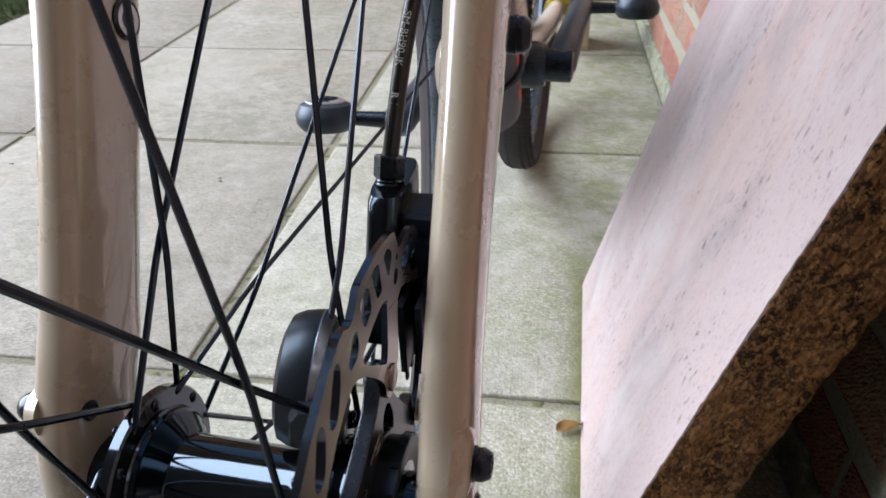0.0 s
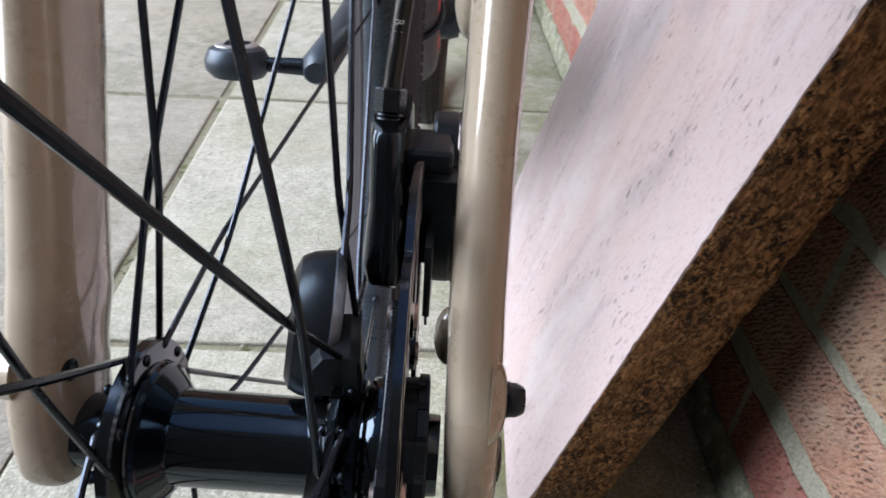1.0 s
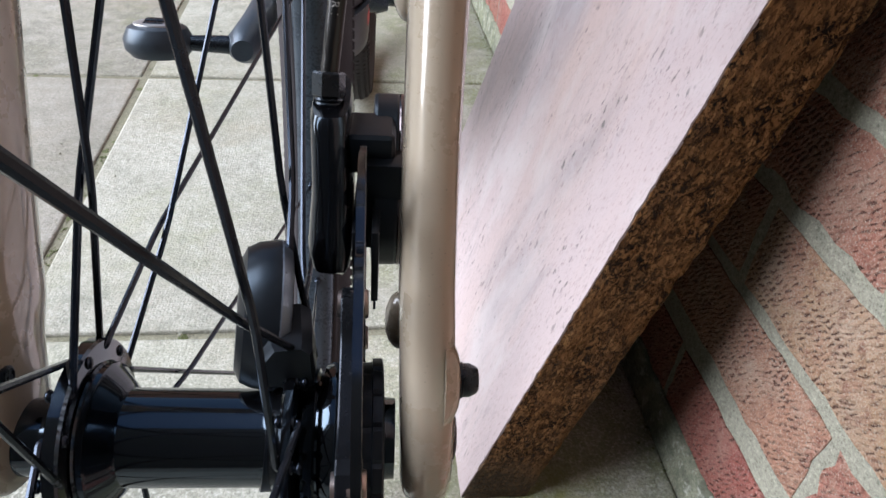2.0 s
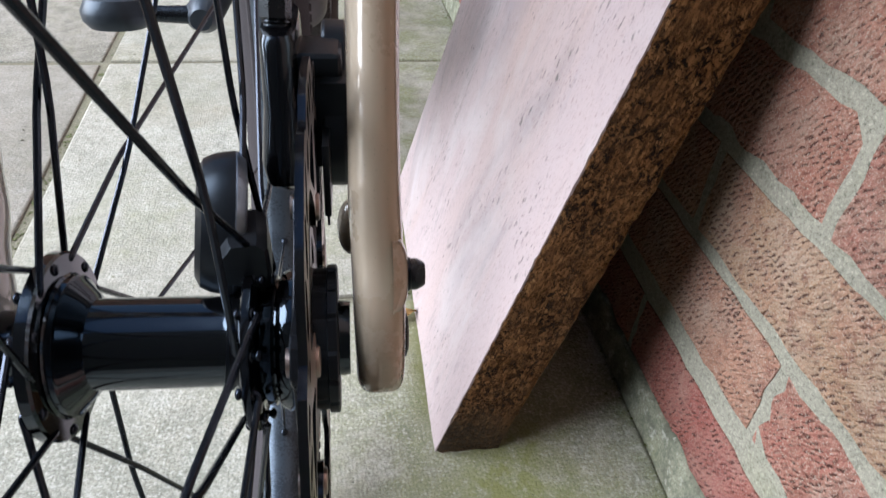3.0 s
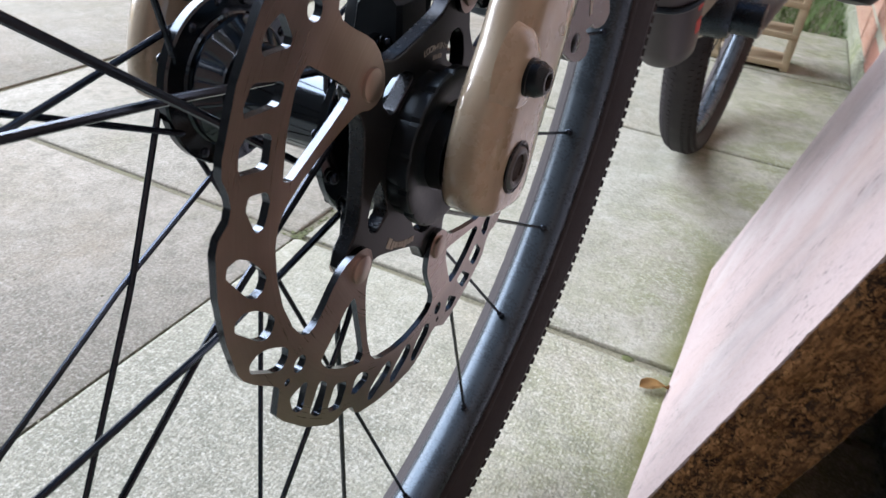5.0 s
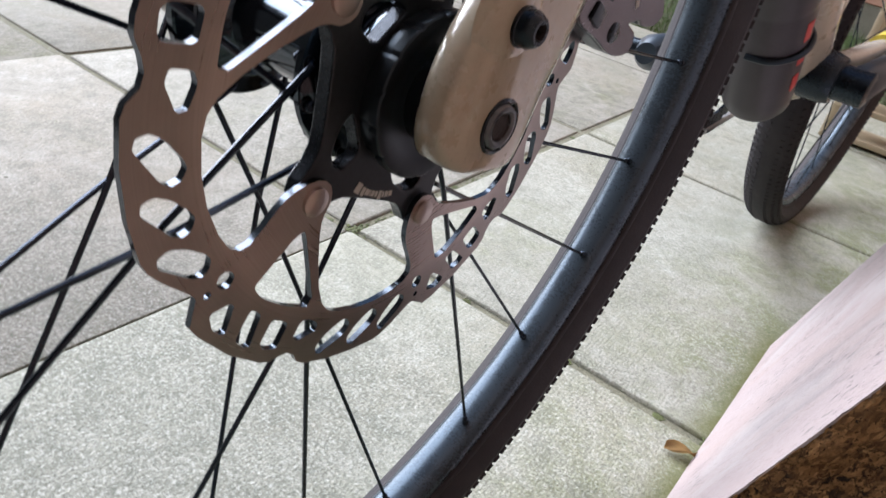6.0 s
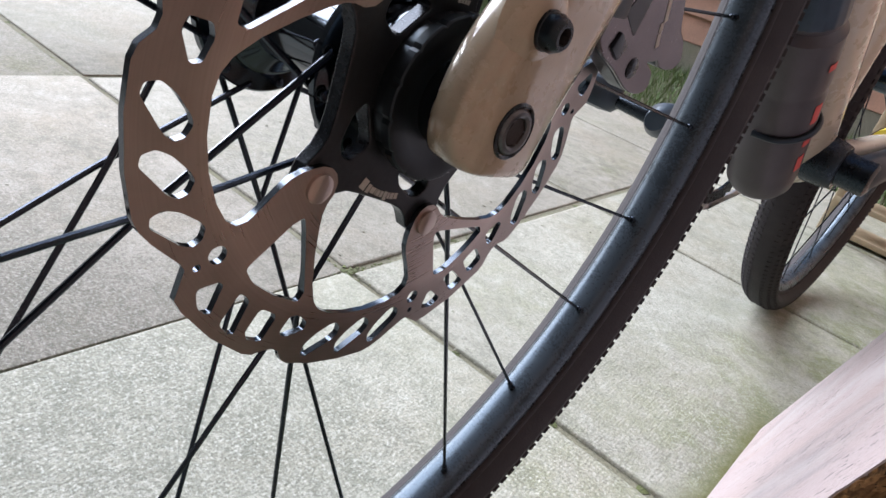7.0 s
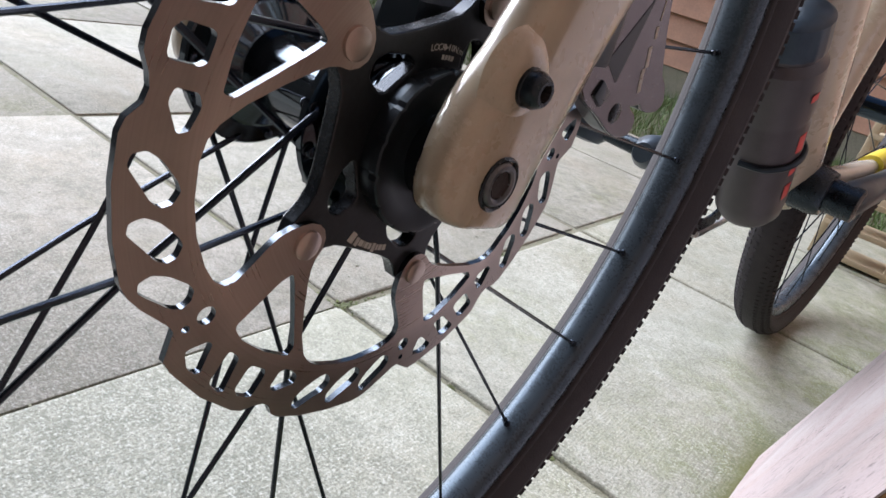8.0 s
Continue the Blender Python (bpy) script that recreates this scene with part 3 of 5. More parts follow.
def slab_mesh(w, d, seed):
    """A paving slab with worn edges and an uneven top."""
    r = random.Random(seed)
    bm = bmesh.new()
    box(bm, (w, d, 0.04), Matrix.Translation((0, 0, -0.02)), 0.0035, 2)
    for v in bm.verts:
        if abs(v.co.x) > w / 2 - 0.005 or abs(v.co.y) > d / 2 - 0.005:
            v.co.x += r.uniform(-0.0012, 0.0012)
            v.co.y += r.uniform(-0.0012, 0.0012)
    return finish(bm, "paving_slab", M_SLAB, angle=60)


patio = thing("patio", "pale grey concrete patio of square slabs with sandy joints", "paving", GRID, kind="structure")
bm = bmesh.new()
box(bm, (U_EDGES[-1] - U_EDGES[0], V_EDGES[-2] - V_EDGES[0], 0.02), Matrix.Translation(((U_EDGES[0] + U_EDGES[-1]) / 2, (V_EDGES[0] + V_EDGES[-2]) / 2, -0.0135)))
box(bm, (U_EDGES[-1] - U_EDGES[1], V_EDGES[-1] - V_EDGES[-2], 0.02), Matrix.Translation(((U_EDGES[1] + U_EDGES[-1]) / 2, (V_EDGES[-2] + V_EDGES[-1]) / 2, -0.0136)))
part("joint_bed", bm, M_JOINT, patio, "sandy recessed joints between the slabs")
bm = bmesh.new()
for k in range(140):
    # crumbs of sand and moss in the joints
    if k % 2:
        p = Vector((rng.choice(U_EDGES[1:]) + rng.uniform(-0.004, 0.004), rng.uniform(-0.6, 1.9), -0.004))
    else:
        p = Vector((rng.uniform(-1.4, 0.3), rng.choice(V_EDGES) + rng.uniform(-0.004, 0.004), -0.004))
    bmesh.ops.create_icosphere(bm, subdivisions=1, radius=rng.uniform(0.002, 0.005), matrix=Matrix.Translation(p) @ Matrix.Diagonal((1.5, 1.5, 0.5, 1)))
tagged(part("joint_crumbs", bm, M_MOSS, patio, "tufts of moss and grit in the joints"), kind="stuff")
for i, (u0, u1) in enumerate(zip(U_EDGES, U_EDGES[1:])):
    for j, (v0, v1) in enumerate(zip(V_EDGES, V_EDGES[1:])):
        if i == 0 and j == len(V_EDGES) - 2:
            continue            # lawn takes the far corner
        tight = v1 < 0.4
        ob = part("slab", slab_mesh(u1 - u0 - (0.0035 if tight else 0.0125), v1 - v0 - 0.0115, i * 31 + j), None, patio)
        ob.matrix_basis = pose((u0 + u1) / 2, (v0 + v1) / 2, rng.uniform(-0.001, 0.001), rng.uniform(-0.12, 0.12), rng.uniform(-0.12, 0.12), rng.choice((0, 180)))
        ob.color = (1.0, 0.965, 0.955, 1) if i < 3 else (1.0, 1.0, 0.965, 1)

# ---- brick wall along the patio ----
WALL_X, COURSE0, PITCH, LENGTH, JOINT, PERPEND = 0.3165, 0.039, 0.0770, 0.225, 0.0118, 0.0088
wall = thing("wall_brick", "red dragwire brick wall with grey mortar joints", "wall", GRID, kind="structure")
bm = bmesh.new()
# 5.4 m high: the unseen upper part is added to block sky light
box(bm, (0.20, 7.5, 5.4), Matrix.Translation((WALL_X + 0.1012, 1.2, 2.65)))
part("mortar_body", bm, M_MORTAR, wall, "grey mortar set back behind the brick faces")
bm = bmesh.new()
sections = []
for k in range(520):
    v = -0.9 + k * 0.007
    w = 0.0085 + 0.0025 * noise.noise(Vector((v * 14, 2.0, 0)))
    h = 0.037 + 0.007 * noise.noise(Vector((v * 30, 5.0, 0))) + 0.004 * noise.noise(Vector((v * 120, 1.0, 0)))
    m1, m2 = (0.0016 * noise.noise(Vector((v * 70, q, 0))) for q in (8.0, 11.0))
    sections.append([Vector((WALL_X + 0.01, v, -0.03)), Vector((WALL_X - w, v, -0.03)), Vector((WALL_X - w, v, 0.0005)), Vector((WALL_X - w * 0.80 + m1, v, h * 0.35)), Vector((WALL_X - w * 0.62 + m2, v, h * 0.72)), Vector((WALL_X - 0.0040 - m1, v, h * 0.94)), Vector((WALL_X - 0.0012, v, h)), Vector((WALL_X + 0.01, v, h))])
part("mortar_fillet", loft(sections), M_FILLET, wall, "crumbling mossy mortar skirt along the foot of the wall")


def brick_mesh(length, height, seed):
    """A brick with a slightly sunken, uneven face and ragged arrises."""
    r = random.Random(seed)
    bm = bmesh.new()
    ny, nz = 14, 5
    grid = []
    for b in range(nz + 1):
        row = []
        for a in range(ny + 1):
            edge = a in (0, ny) or b in (0, nz)
            x = (0.0016 if edge else 0.0) + 0.0010 * noise.noise(Vector((a * 0.6 + seed * 9, b * 0.8, 3)))
            jit = 0.0016 if edge else 0.0
            row.append(bm.verts.new((x, length * (a / ny - 0.5) + r.uniform(-jit, jit), height * (b / nz - 0.5) + r.uniform(-jit, jit))))
        grid.append(row)
    for p, q in zip(grid, grid[1:]):
        for a in range(ny):
            bm.faces.new((p[a], p[a + 1], q[a + 1], q[a]))
    made = bmesh.ops.extrude_edge_only(bm, edges=[e for e in bm.edges if e.is_boundary])
    for g in made["geom"]:
        if isinstance(g, bmesh.types.BMVert):
            g.co.x = 0.06
    return bm


BRICKS = [finish(brick_mesh(LENGTH - PERPEND, PITCH - JOINT, s), "brick", M_BRICK, angle=60) for s in range(6)]
LOW_BRICKS = [finish(brick_mesh(LENGTH - PERPEND, 0.064, s), "brick", M_BRICK, angle=60) for s in range(6, 9)]
far_bricks = bmesh.new()
# upper courses are out of view, added to screen off the sky
for c in range(0, 68):
    z0 = COURSE0 + PITCH * c
    shift = 0.119 if c % 2 else 0.119 - LENGTH / 2
    shift += {0: 0.03, 1: -0.021}.get(c, rng.uniform(-0.004, 0.004))
    for k in range(-9, 20):
        v = shift + LENGTH * (k + 0.5)
        m = Matrix.Translation((WALL_X - 0.0005 + rng.uniform(-0.0012, 0.0008), v, z0 + PITCH / 2))
        if c < 8 and -0.5 < v < 1.6:
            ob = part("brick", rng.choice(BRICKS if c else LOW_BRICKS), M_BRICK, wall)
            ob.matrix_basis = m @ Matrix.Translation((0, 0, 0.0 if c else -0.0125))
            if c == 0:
                ob.color = (0.84, 0.66, 0.70, 1)      # the lowest course is tinted darker and more crimson
        elif -1.9 < v < 4.4:
            bmesh.ops.create_cube(far_bricks, size=1, matrix=m @ Matrix.Translation((0.05, 0, 0)) @ Matrix.Diagonal((0.1, LENGTH - JOINT, PITCH - JOINT, 1)))
tagged(part("brick_courses", far_bricks, M_BRICKS, wall, "further courses of red brick, the unseen upper ones added to block sky"), kind="stuff")

# ---- added wall behind the walker, unseen, keeps sky light off the near side ----
bm = bmesh.new()
box(bm, (2.4, 0.22, 3.4), Matrix.Translation((-0.85, -1.02, 1.68)))
tagged(new("wall_return", finish(bm, "wall_return", M_RENDER, smooth=False)), "unseen dark grey wall added behind the camera to block sky light", "wall", kind="structure")

# ---- board leaning on the wall ----
LEAN = 15.0
THICK = 0.0515
board = thing("worktop_offcut", "weathered pink laminate chipboard offcut leaning against brick wall", "board", Matrix.Translation((0.1155, 0.1965, 0.0)) @ Matrix.Rotation(radians(1.5), 4, "Z") @ Matrix.Rotation(radians(LEAN), 4, "Y"))
BW, BH = 0.402, 0.60
bm = bmesh.new()
ny, nz, nx = 70, 110, 9
r2 = random.Random(3)


def board_point(i, j, k):
    """A grid point of the chipboard core: i through the thickness, j along, k up."""
    x, y, z = THICK * i / nx, BW * j / ny, BH * k / nz
    rough = 0.0022 * noise.noise(Vector((x * 170, z * 75, 3.1))) + 0.0013 * noise.noise(Vector((x * 420, z * 210, 1.7)))
    if j == 0:
        y += rough + (0.0008 if i in (0, nx) else 0.0)
    if i == 0:
        x += 0.0004 + 0.0006 * noise.noise(Vector((y * 30, z * 30, 9.0))) + (0.0012 * abs(noise.noise(Vector((z * 90, 5.0, y * 40)))) if j < 2 else 0)
    if k == 0:
        z += 0.002 * abs(noise.noise(Vector((x * 200, y * 40, 2.0)))) + (0.003 if i in (0, nx) and j == 0 else 0.0)
    return Vector((x, y, z))


def sheet(bm, corner, na, nb, slot):
    grid = [[bm.verts.new(corner(a, b)) for b in range(nb + 1)] for a in range(na + 1)]
    for a in range(na):
        for b in range(nb):
            f = bm.faces.new((grid[a][b], grid[a + 1][b], grid[a + 1][b + 1], grid[a][b + 1]))
            f.material_index = slot


sheet(bm, lambda a, b: board_point(0, a, b), ny, nz, 0)
sheet(bm, lambda a, b: board_point(nx, a, b), ny, nz, 0)
sheet(bm, lambda a, b: board_point(a, 0, b), nx, nz, 0)
sheet(bm, lambda a, b: board_point(a, ny, b), nx, nz, 0)
sheet(bm, lambda a, b: board_point(a, b, 0), nx, ny, 0)
sheet(bm, lambda a, b: board_point(a, b, nz), nx, ny, 0)
bmesh.ops.remove_doubles(bm, verts=bm.verts, dist=0.0001)
part("core", bm, M_CHIP, board, "raw brown pitted chipboard core", angle=50)
bm = bmesh.new()


def skin_point(a, b, back):
    """The laminate skin: slightly wavy, chipped along its near and lower edges."""
    y, z = BW * a / ny, BH * b / nz
    if a == 0:
        y += 0.0010 + 0.0030 * max(0.0, noise.noise(Vector((z * 120, 4.0, 0.0)))) + 0.003 * max(0.0, noise.noise(Vector((z * 22, 7.0, 0.0))) - 0.35)
    if b == 0:
        z += 0.0005 + 0.002 * max(0.0, noise.noise(Vector((y * 90, 1.0, 0.0))))
    x = 0.0005 * noise.noise(Vector((y * 14, z * 9, 9.0)))
    return Vector((0.0012 if back else x - 0.0004, y, z))


sheet(bm, lambda a, b: skin_point(a, b, False), ny, nz, 0)
sheet(bm, lambda a, b: skin_point(0, a, False).lerp(skin_point(0, a, True), b), nz, 1, 0)
sheet(bm, lambda a, b: skin_point(ny, a, False).lerp(skin_point(ny, a, True), b), nz, 1, 0)
sheet(bm, lambda a, b: skin_point(a, 0, False).lerp(skin_point(a, 0, True), b), ny, 1, 0)
sheet(bm, lambda a, b: skin_point(a, nz, False).lerp(skin_point(a, nz, True), b), ny, 1, 0)
bmesh.ops.remove_doubles(bm, verts=bm.verts, dist=0.0001)
part("laminate", bm, M_PINK, board, "weathered pink laminate skin with grey stains", angle=50)

# ---- dry leaf, moss, grit ----
leaf = thing("dry_leaf", "small curled dry orange leaf lying on the slabs", "leaf", pose(0.100, 0.357, 0.0025, 0, 0, 25))
bm = bmesh.new()
rows = []
for i in range(9):
    t = i / 8
    w = 0.0062 * math.sin(math.pi * min(1, 0.08 + t * 0.92)) ** 0.8
    rows.append([bm.verts.new((-0.013 + 0.026 * t, w * s, 0.0012 + 0.0035 * s * s + 0.0030 * math.sin(3 * t + s))) for s in (-1, -0.5, 0, 0.5, 1)])
for a, b in zip(rows, rows[1:]):
    for k in range(4):
        bm.faces.new((a[k], a[k + 1], b[k + 1], b[k]))
bmesh.ops.solidify(bm, geom=bm.faces[:], thickness=0.0005)
part("blade", bm, M_LEAF, leaf)
bm = sweep([(0.013, 0, 0.001), (0.019, 0.001, 0.0005), (0.025, 0.003, 0.001)], 0.0005, 6)
part("stalk", bm, M_LEAF, leaf)

far_leaf = copy_thing(leaf, pose(-0.02, 1.68, 0.003, 0, 0, 140))
tagged(far_leaf, "brown curled dry leaf lying near the wooden rack", "leaf")

moss = bmesh.new()
for k in range(1000):
    if k < 380:
        v = rng.uniform(-0.3, 1.6)
        p = GRID @ Vector((WALL_X - abs(rng.gauss(0.004, 0.014)) - 0.002, v, 0.0))
    elif k < 760:
        y = rng.uniform(0.2, 0.62)
        p = Vector((0.115 - 0.026 * (y - 0.2) - abs(rng.gauss(0, 0.0032)) * (0.5 + noise.noise(Vector((y * 25, 3, 1)))), y, -0.0002))
    elif k < 900:
        p = GRID @ Vector((-0.289 + rng.gauss(0, 0.004), rng.uniform(0.2, 0.75), -0.003))
    else:
        along = rng.gauss(0, 0.014)
        p = GRID @ Vector((-0.289 + (along if k % 3 == 0 else rng.gauss(0, 0.005)), 0.384 + (rng.gauss(0, 0.004) if k % 3 == 0 else along), -0.001))
    bmesh.ops.create_icosphere(moss, subdivisions=1, radius=rng.uniform(0.0004, 0.0017), matrix=Matrix.Translation(p) @ Matrix.Diagonal((1.5, 1.5, 0.5, 1)))
tagged(new("moss", finish(moss, "moss", M_MOSS)), "small tufts of green moss along joints and wall foot", "moss", kind="stuff")

grit = bmesh.new()
for k in range(260):
    p = GRID @ Vector((rng.uniform(-0.85, 0.3), rng.uniform(-0.25, 1.3), 0.0006))
    bmesh.ops.create_icosphere(grit, subdivisions=1, radius=rng.uniform(0.0006, 0.0019), matrix=Matrix.Translation(p) @ Matrix.Rotation(rng.uniform(0, 3), 4, "Z") @ Matrix.Diagonal((1.6, 1, 0.6, 1)))
tagged(new("grit", finish(grit, "grit", M_MORTAR)), "loose grit and crumbs scattered on the slabs", "grit", kind="stuff")

# ---- bicycle: front wheel at its own origin, axle along x ----
R = 0.3441
BIKE = Matrix.Translation((0, 0, R))
bike = thing("bicycle", "beige gravel bicycle with black wheels standing on the patio", "bicycle", BIKE)


def tyre_part(parent, at, detail):
    """A tyre with bead ridge, bulging sidewall and rows of small tread knobs."""
    half = [(0.0120, 0.3106), (0.0146, 0.3110), (0.0158, 0.3126), (0.0155, 0.3142), (0.0190, 0.3174), (0.0220, 0.3216), (0.0232, 0.3240), (0.0236, 0.3246), (0.0236, 0.3254), (0.0233, 0.3262), (0.0232, 0.3304), (0.0210, 0.3348), (0.0165, 0.3390), (0.0100, 0.3421), (0, 0.3432)]
    prof = half + [(-x, r) for x, r in half[-2::-1]]
    t = part("tyre", lathe(prof, 140), M_RUBBER, parent, "dusty black knobbly gravel tyre", at, angle=50)
    bm = bmesh.new()
    n = 290 if detail else 220
    for k in range(n):
        for s in (-1, 1):
            for x, r, lean, size in ((0.0226, 0.3318, 60, (0.0042, 0.0050, 0.0013)), (0.0176, 0.3380, 36, (0.0040, 0.0042, 0.0010)), (0.0098, 0.3420, 18, (0.0042, 0.0038, 0.0008))):
                a = 2 * math.pi * (k + (0.5 if lean == 36 else 0)) / n
                m = Matrix.Rotation(a, 4, "X") @ Matrix.Translation((s * x, r, 0)) @ Matrix.Rotation(-radians(lean * s), 4, "Z")
                bmesh.ops.create_cube(bm, size=1, matrix=m @ Matrix.Diagonal((size[0], size[2] * 2, size[1], 1)))
    tagged(part("tread", bm, M_RUBBER, t, "rows of small square tread knobs", smooth=False), kind="stuff")
    return t


def rim_part(parent, at):
    prof = [(-0.0122, 0.3165), (-0.0128, 0.311), (-0.0118, 0.3060), (-0.0095, 0.3028), (-0.0058, 0.3008), (0, 0.3002), (0.0058, 0.3008), (0.0095, 0.3028), (0.0118, 0.3060), (0.0128, 0.311), (0.0122, 0.3165), (0.0090, 0.3165), (0.0085, 0.309), (-0.0085, 0.309), (-0.0090, 0.3165)]
    return part("rim", lathe(prof, 140, closed=True), M_RIM, parent, "satin black shallow rim", at)


tyre_part(bike, Matrix(), True)
rim_part(bike, Matrix())

# hub shell, turned
hub_profile = [(-0.0478, 0), (-0.0478, 0.0098), (-0.0472, 0.0102), (-0.0382, 0.0102), (-0.0378, 0.0112), (-0.0352, 0.0116), (-0.0340, 0.0135), (-0.0318, 0.0150), (-0.0308, 0.0165), (-0.0304, 0.0256), (-0.0298, 0.0266), (-0.0270, 0.0266), (-0.0263, 0.0260),
               (-0.0260, 0.0205), (-0.0254, 0.0198), (-0.0250, 0.0201), (-0.0238, 0.0198), (-0.0234, 0.0188), (-0.0196, 0.0146), (-0.0192, 0.0138), (-0.0186, 0.0131), (0.0170, 0.0131), (0.0190, 0.0136), (0.0210, 0.0155), (0.0222, 0.0190),
               (0.0236, 0.0252), (0.0241, 0.0258), (0.0260, 0.0258), (0.0265, 0.0250), (0.0270, 0.0180), (0.0275, 0.0172), (0.0283, 0.0172), (0.0286, 0.0188), (0.0306, 0.0188), (0.0309, 0.0176), (0.0318, 0.0178), (0.0325, 0.0196), (0.0345, 0.0206), (0.0368, 0.0206), (0.0378, 0.0196),
               (0.0382, 0.0165), (0.0470, 0.0160), (0.0472, 0.0112), (0.0515, 0.0108), (0.0518, 0.0)]
hub = part("hub", lathe(hub_profile, 64), M_HUB, bike, "glossy black front hub shell", angle=28)

# spokes: 28, two-cross and laced at the outer crossing, in turn to the right and the left flange
SPOKE0, STEP = -6.86, 360 / 28
HOLE_R, FLANGE_R, FLANGE_L = 0.0239, 0.0255, -0.0290
TURN_R, TURN_L, ELBOW, LACE = -3.4, -5.2, 0.0025, 0.0015
spoke_ends = []
for k in range(28):
    right = k % 2 == 0
    s = 1 if (k % 4) in (0, 3) else -1
    th = SPOKE0 - STEP * k
    ha = th + s * 2 * 360 / 14 + (TURN_R if right else TURN_L)
    out = -s if right else s
    hole = Vector((FLANGE_R if right else FLANGE_L, *polar(HOLE_R, ha)))
    rim_end = Vector((0.0018 if right else -0.0018, *polar(0.3020, th)))
    spoke_ends.append((hole, hole + Vector((out * ELBOW, 0, 0)), rim_end, out, s))


def crossing(k):
    """Where a spoke meets its partner of the same flange, pressed past it to the other side."""
    hole, leave, rim_end, out, s = spoke_ends[k]
    _, leave2, rim2, _, _ = spoke_ends[(k - 2 * s) % 28]
    d1, d2, b = rim_end - leave, rim2 - leave2, leave2 - leave
    den = d1.y * d2.z - d1.z * d2.y
    c = leave + d1 * ((b.y * d2.z - b.z * d2.y) / den)
    c2 = leave2 + d2 * ((b.y * d1.z - b.z * d1.y) / den)
    return Vector(((c.x + c2.x) / 2 - out * LACE, c.y, c.z))


for k in range(28):
    hole, leave, rim_end, out, s = spoke_ends[k]
    mid = crossing(k)
    d, d2 = (mid - leave).normalized(), (rim_end - mid).normalized()
    start = hole + Vector((-out * 0.0028, 0, 0))
    path = [start, hole + Vector((out * 0.0014, 0, 0)), leave + d * 0.0010, leave + d * 0.0040, leave + d * 0.012]
    path = smooth_path(path, 3) + [mid - d * 0.012, mid - d * 0.004, mid + d2 * 0.004, mid + d2 * 0.012, rim_end - d2 * 0.05, rim_end]
    bm = sweep(path, 0.00098, 8)
    bmesh.ops.create_icosphere(bm, subdivisions=2, radius=0.0017, matrix=Matrix.Translation(start) @ Matrix.Diagonal((0.6, 1, 1, 1)))
    sp = part("spoke", bm, M_SPOKE, bike)
    d = d2
    bm = sweep([rim_end - d * 0.0085, rim_end - d * 0.0080, rim_end - d * 0.0030, rim_end - d * 0.0028, rim_end + d * 0.004], [0.0012, 0.0017, 0.0018, 0.0022, 0.0023], 10)
    part("nipple", bm, M_SPOKE, sp)
# spoke holes: dark countersunk rings in the flanges
for side, xf in ((1, FLANGE_R - 0.0003), (-1, FLANGE_L + 0.0006)):
    for k in range(14):
        a = SPOKE0 + 2 * 360 / 14 + (TURN_R if side > 0 else TURN_L - STEP) + k * 360 / 14
        y, z = polar(HOLE_R, a)
        bm = lathe([(-0.0014, 0.0012), (-0.00150, 0.0017), (0.00150, 0.0017), (0.0014, 0.0012)], 14, closed=True)
        part("eyelet", bm, M_SPIDER, hub, m=Matrix.Translation((xf, y, z)))

# ---- brake disc ----
DISC_X, RHO = 0.0422, -2.0
sector = [(0, 79.8), (3, 80.1), (12, 80.2), (21, 80.1), (23.3, 79.6), (25.5, 77.6), (27.5, 76.6), (29.5, 77.0), (31.5, 79.4), (33.5, 80.2), (40, 80.4), (48, 80.5), (55, 80.6), (57.5, 80.0), (60.5, 78.4), (64, 76.2), (66.5, 74.9), (68, 74.7)]
outer = [polar(r / 1000, RHO + 72 * k + a) for k in range(5) for a, r in sector]
inner_sector = [(0, 34.2), (4, 34.9), (7.3, 37.0), (8.6, 39.7), (10.5, 42.0), (14, 44.8), (20, 50.0), (26.5, 56.8), (31, 61.4), (34, 63.3), (38, 64.2), (45, 64.5), (52, 64.4), (59, 63.8), (63.5, 62.9), (66.0, 61.2), (66.7, 58.5), (65.6, 54), (63.8, 49.5), (62.6, 46), (62.6, 42.5), (63.6, 39.5), (65.2, 36.8), (68.2, 34.9)]
inner = [polar(r / 1000, RHO + 72 * k + a) for k in range(5) for a, r in inner_sector]


def ring_loop(points, base, rad=0.32):
    """A rounded hole from (radius in mm, degrees) corners."""
    return rounded([polar(r / 1000, base + a) for r, a in points], rad, 4)


def drilled(r, a, d):
    cy, cz = polar(r / 1000, a)
    return [(cy + d / 2000 * math.cos(t), cz + d / 2000 * math.sin(t)) for t in (2 * math.pi * k / 18 for k in range(18))]


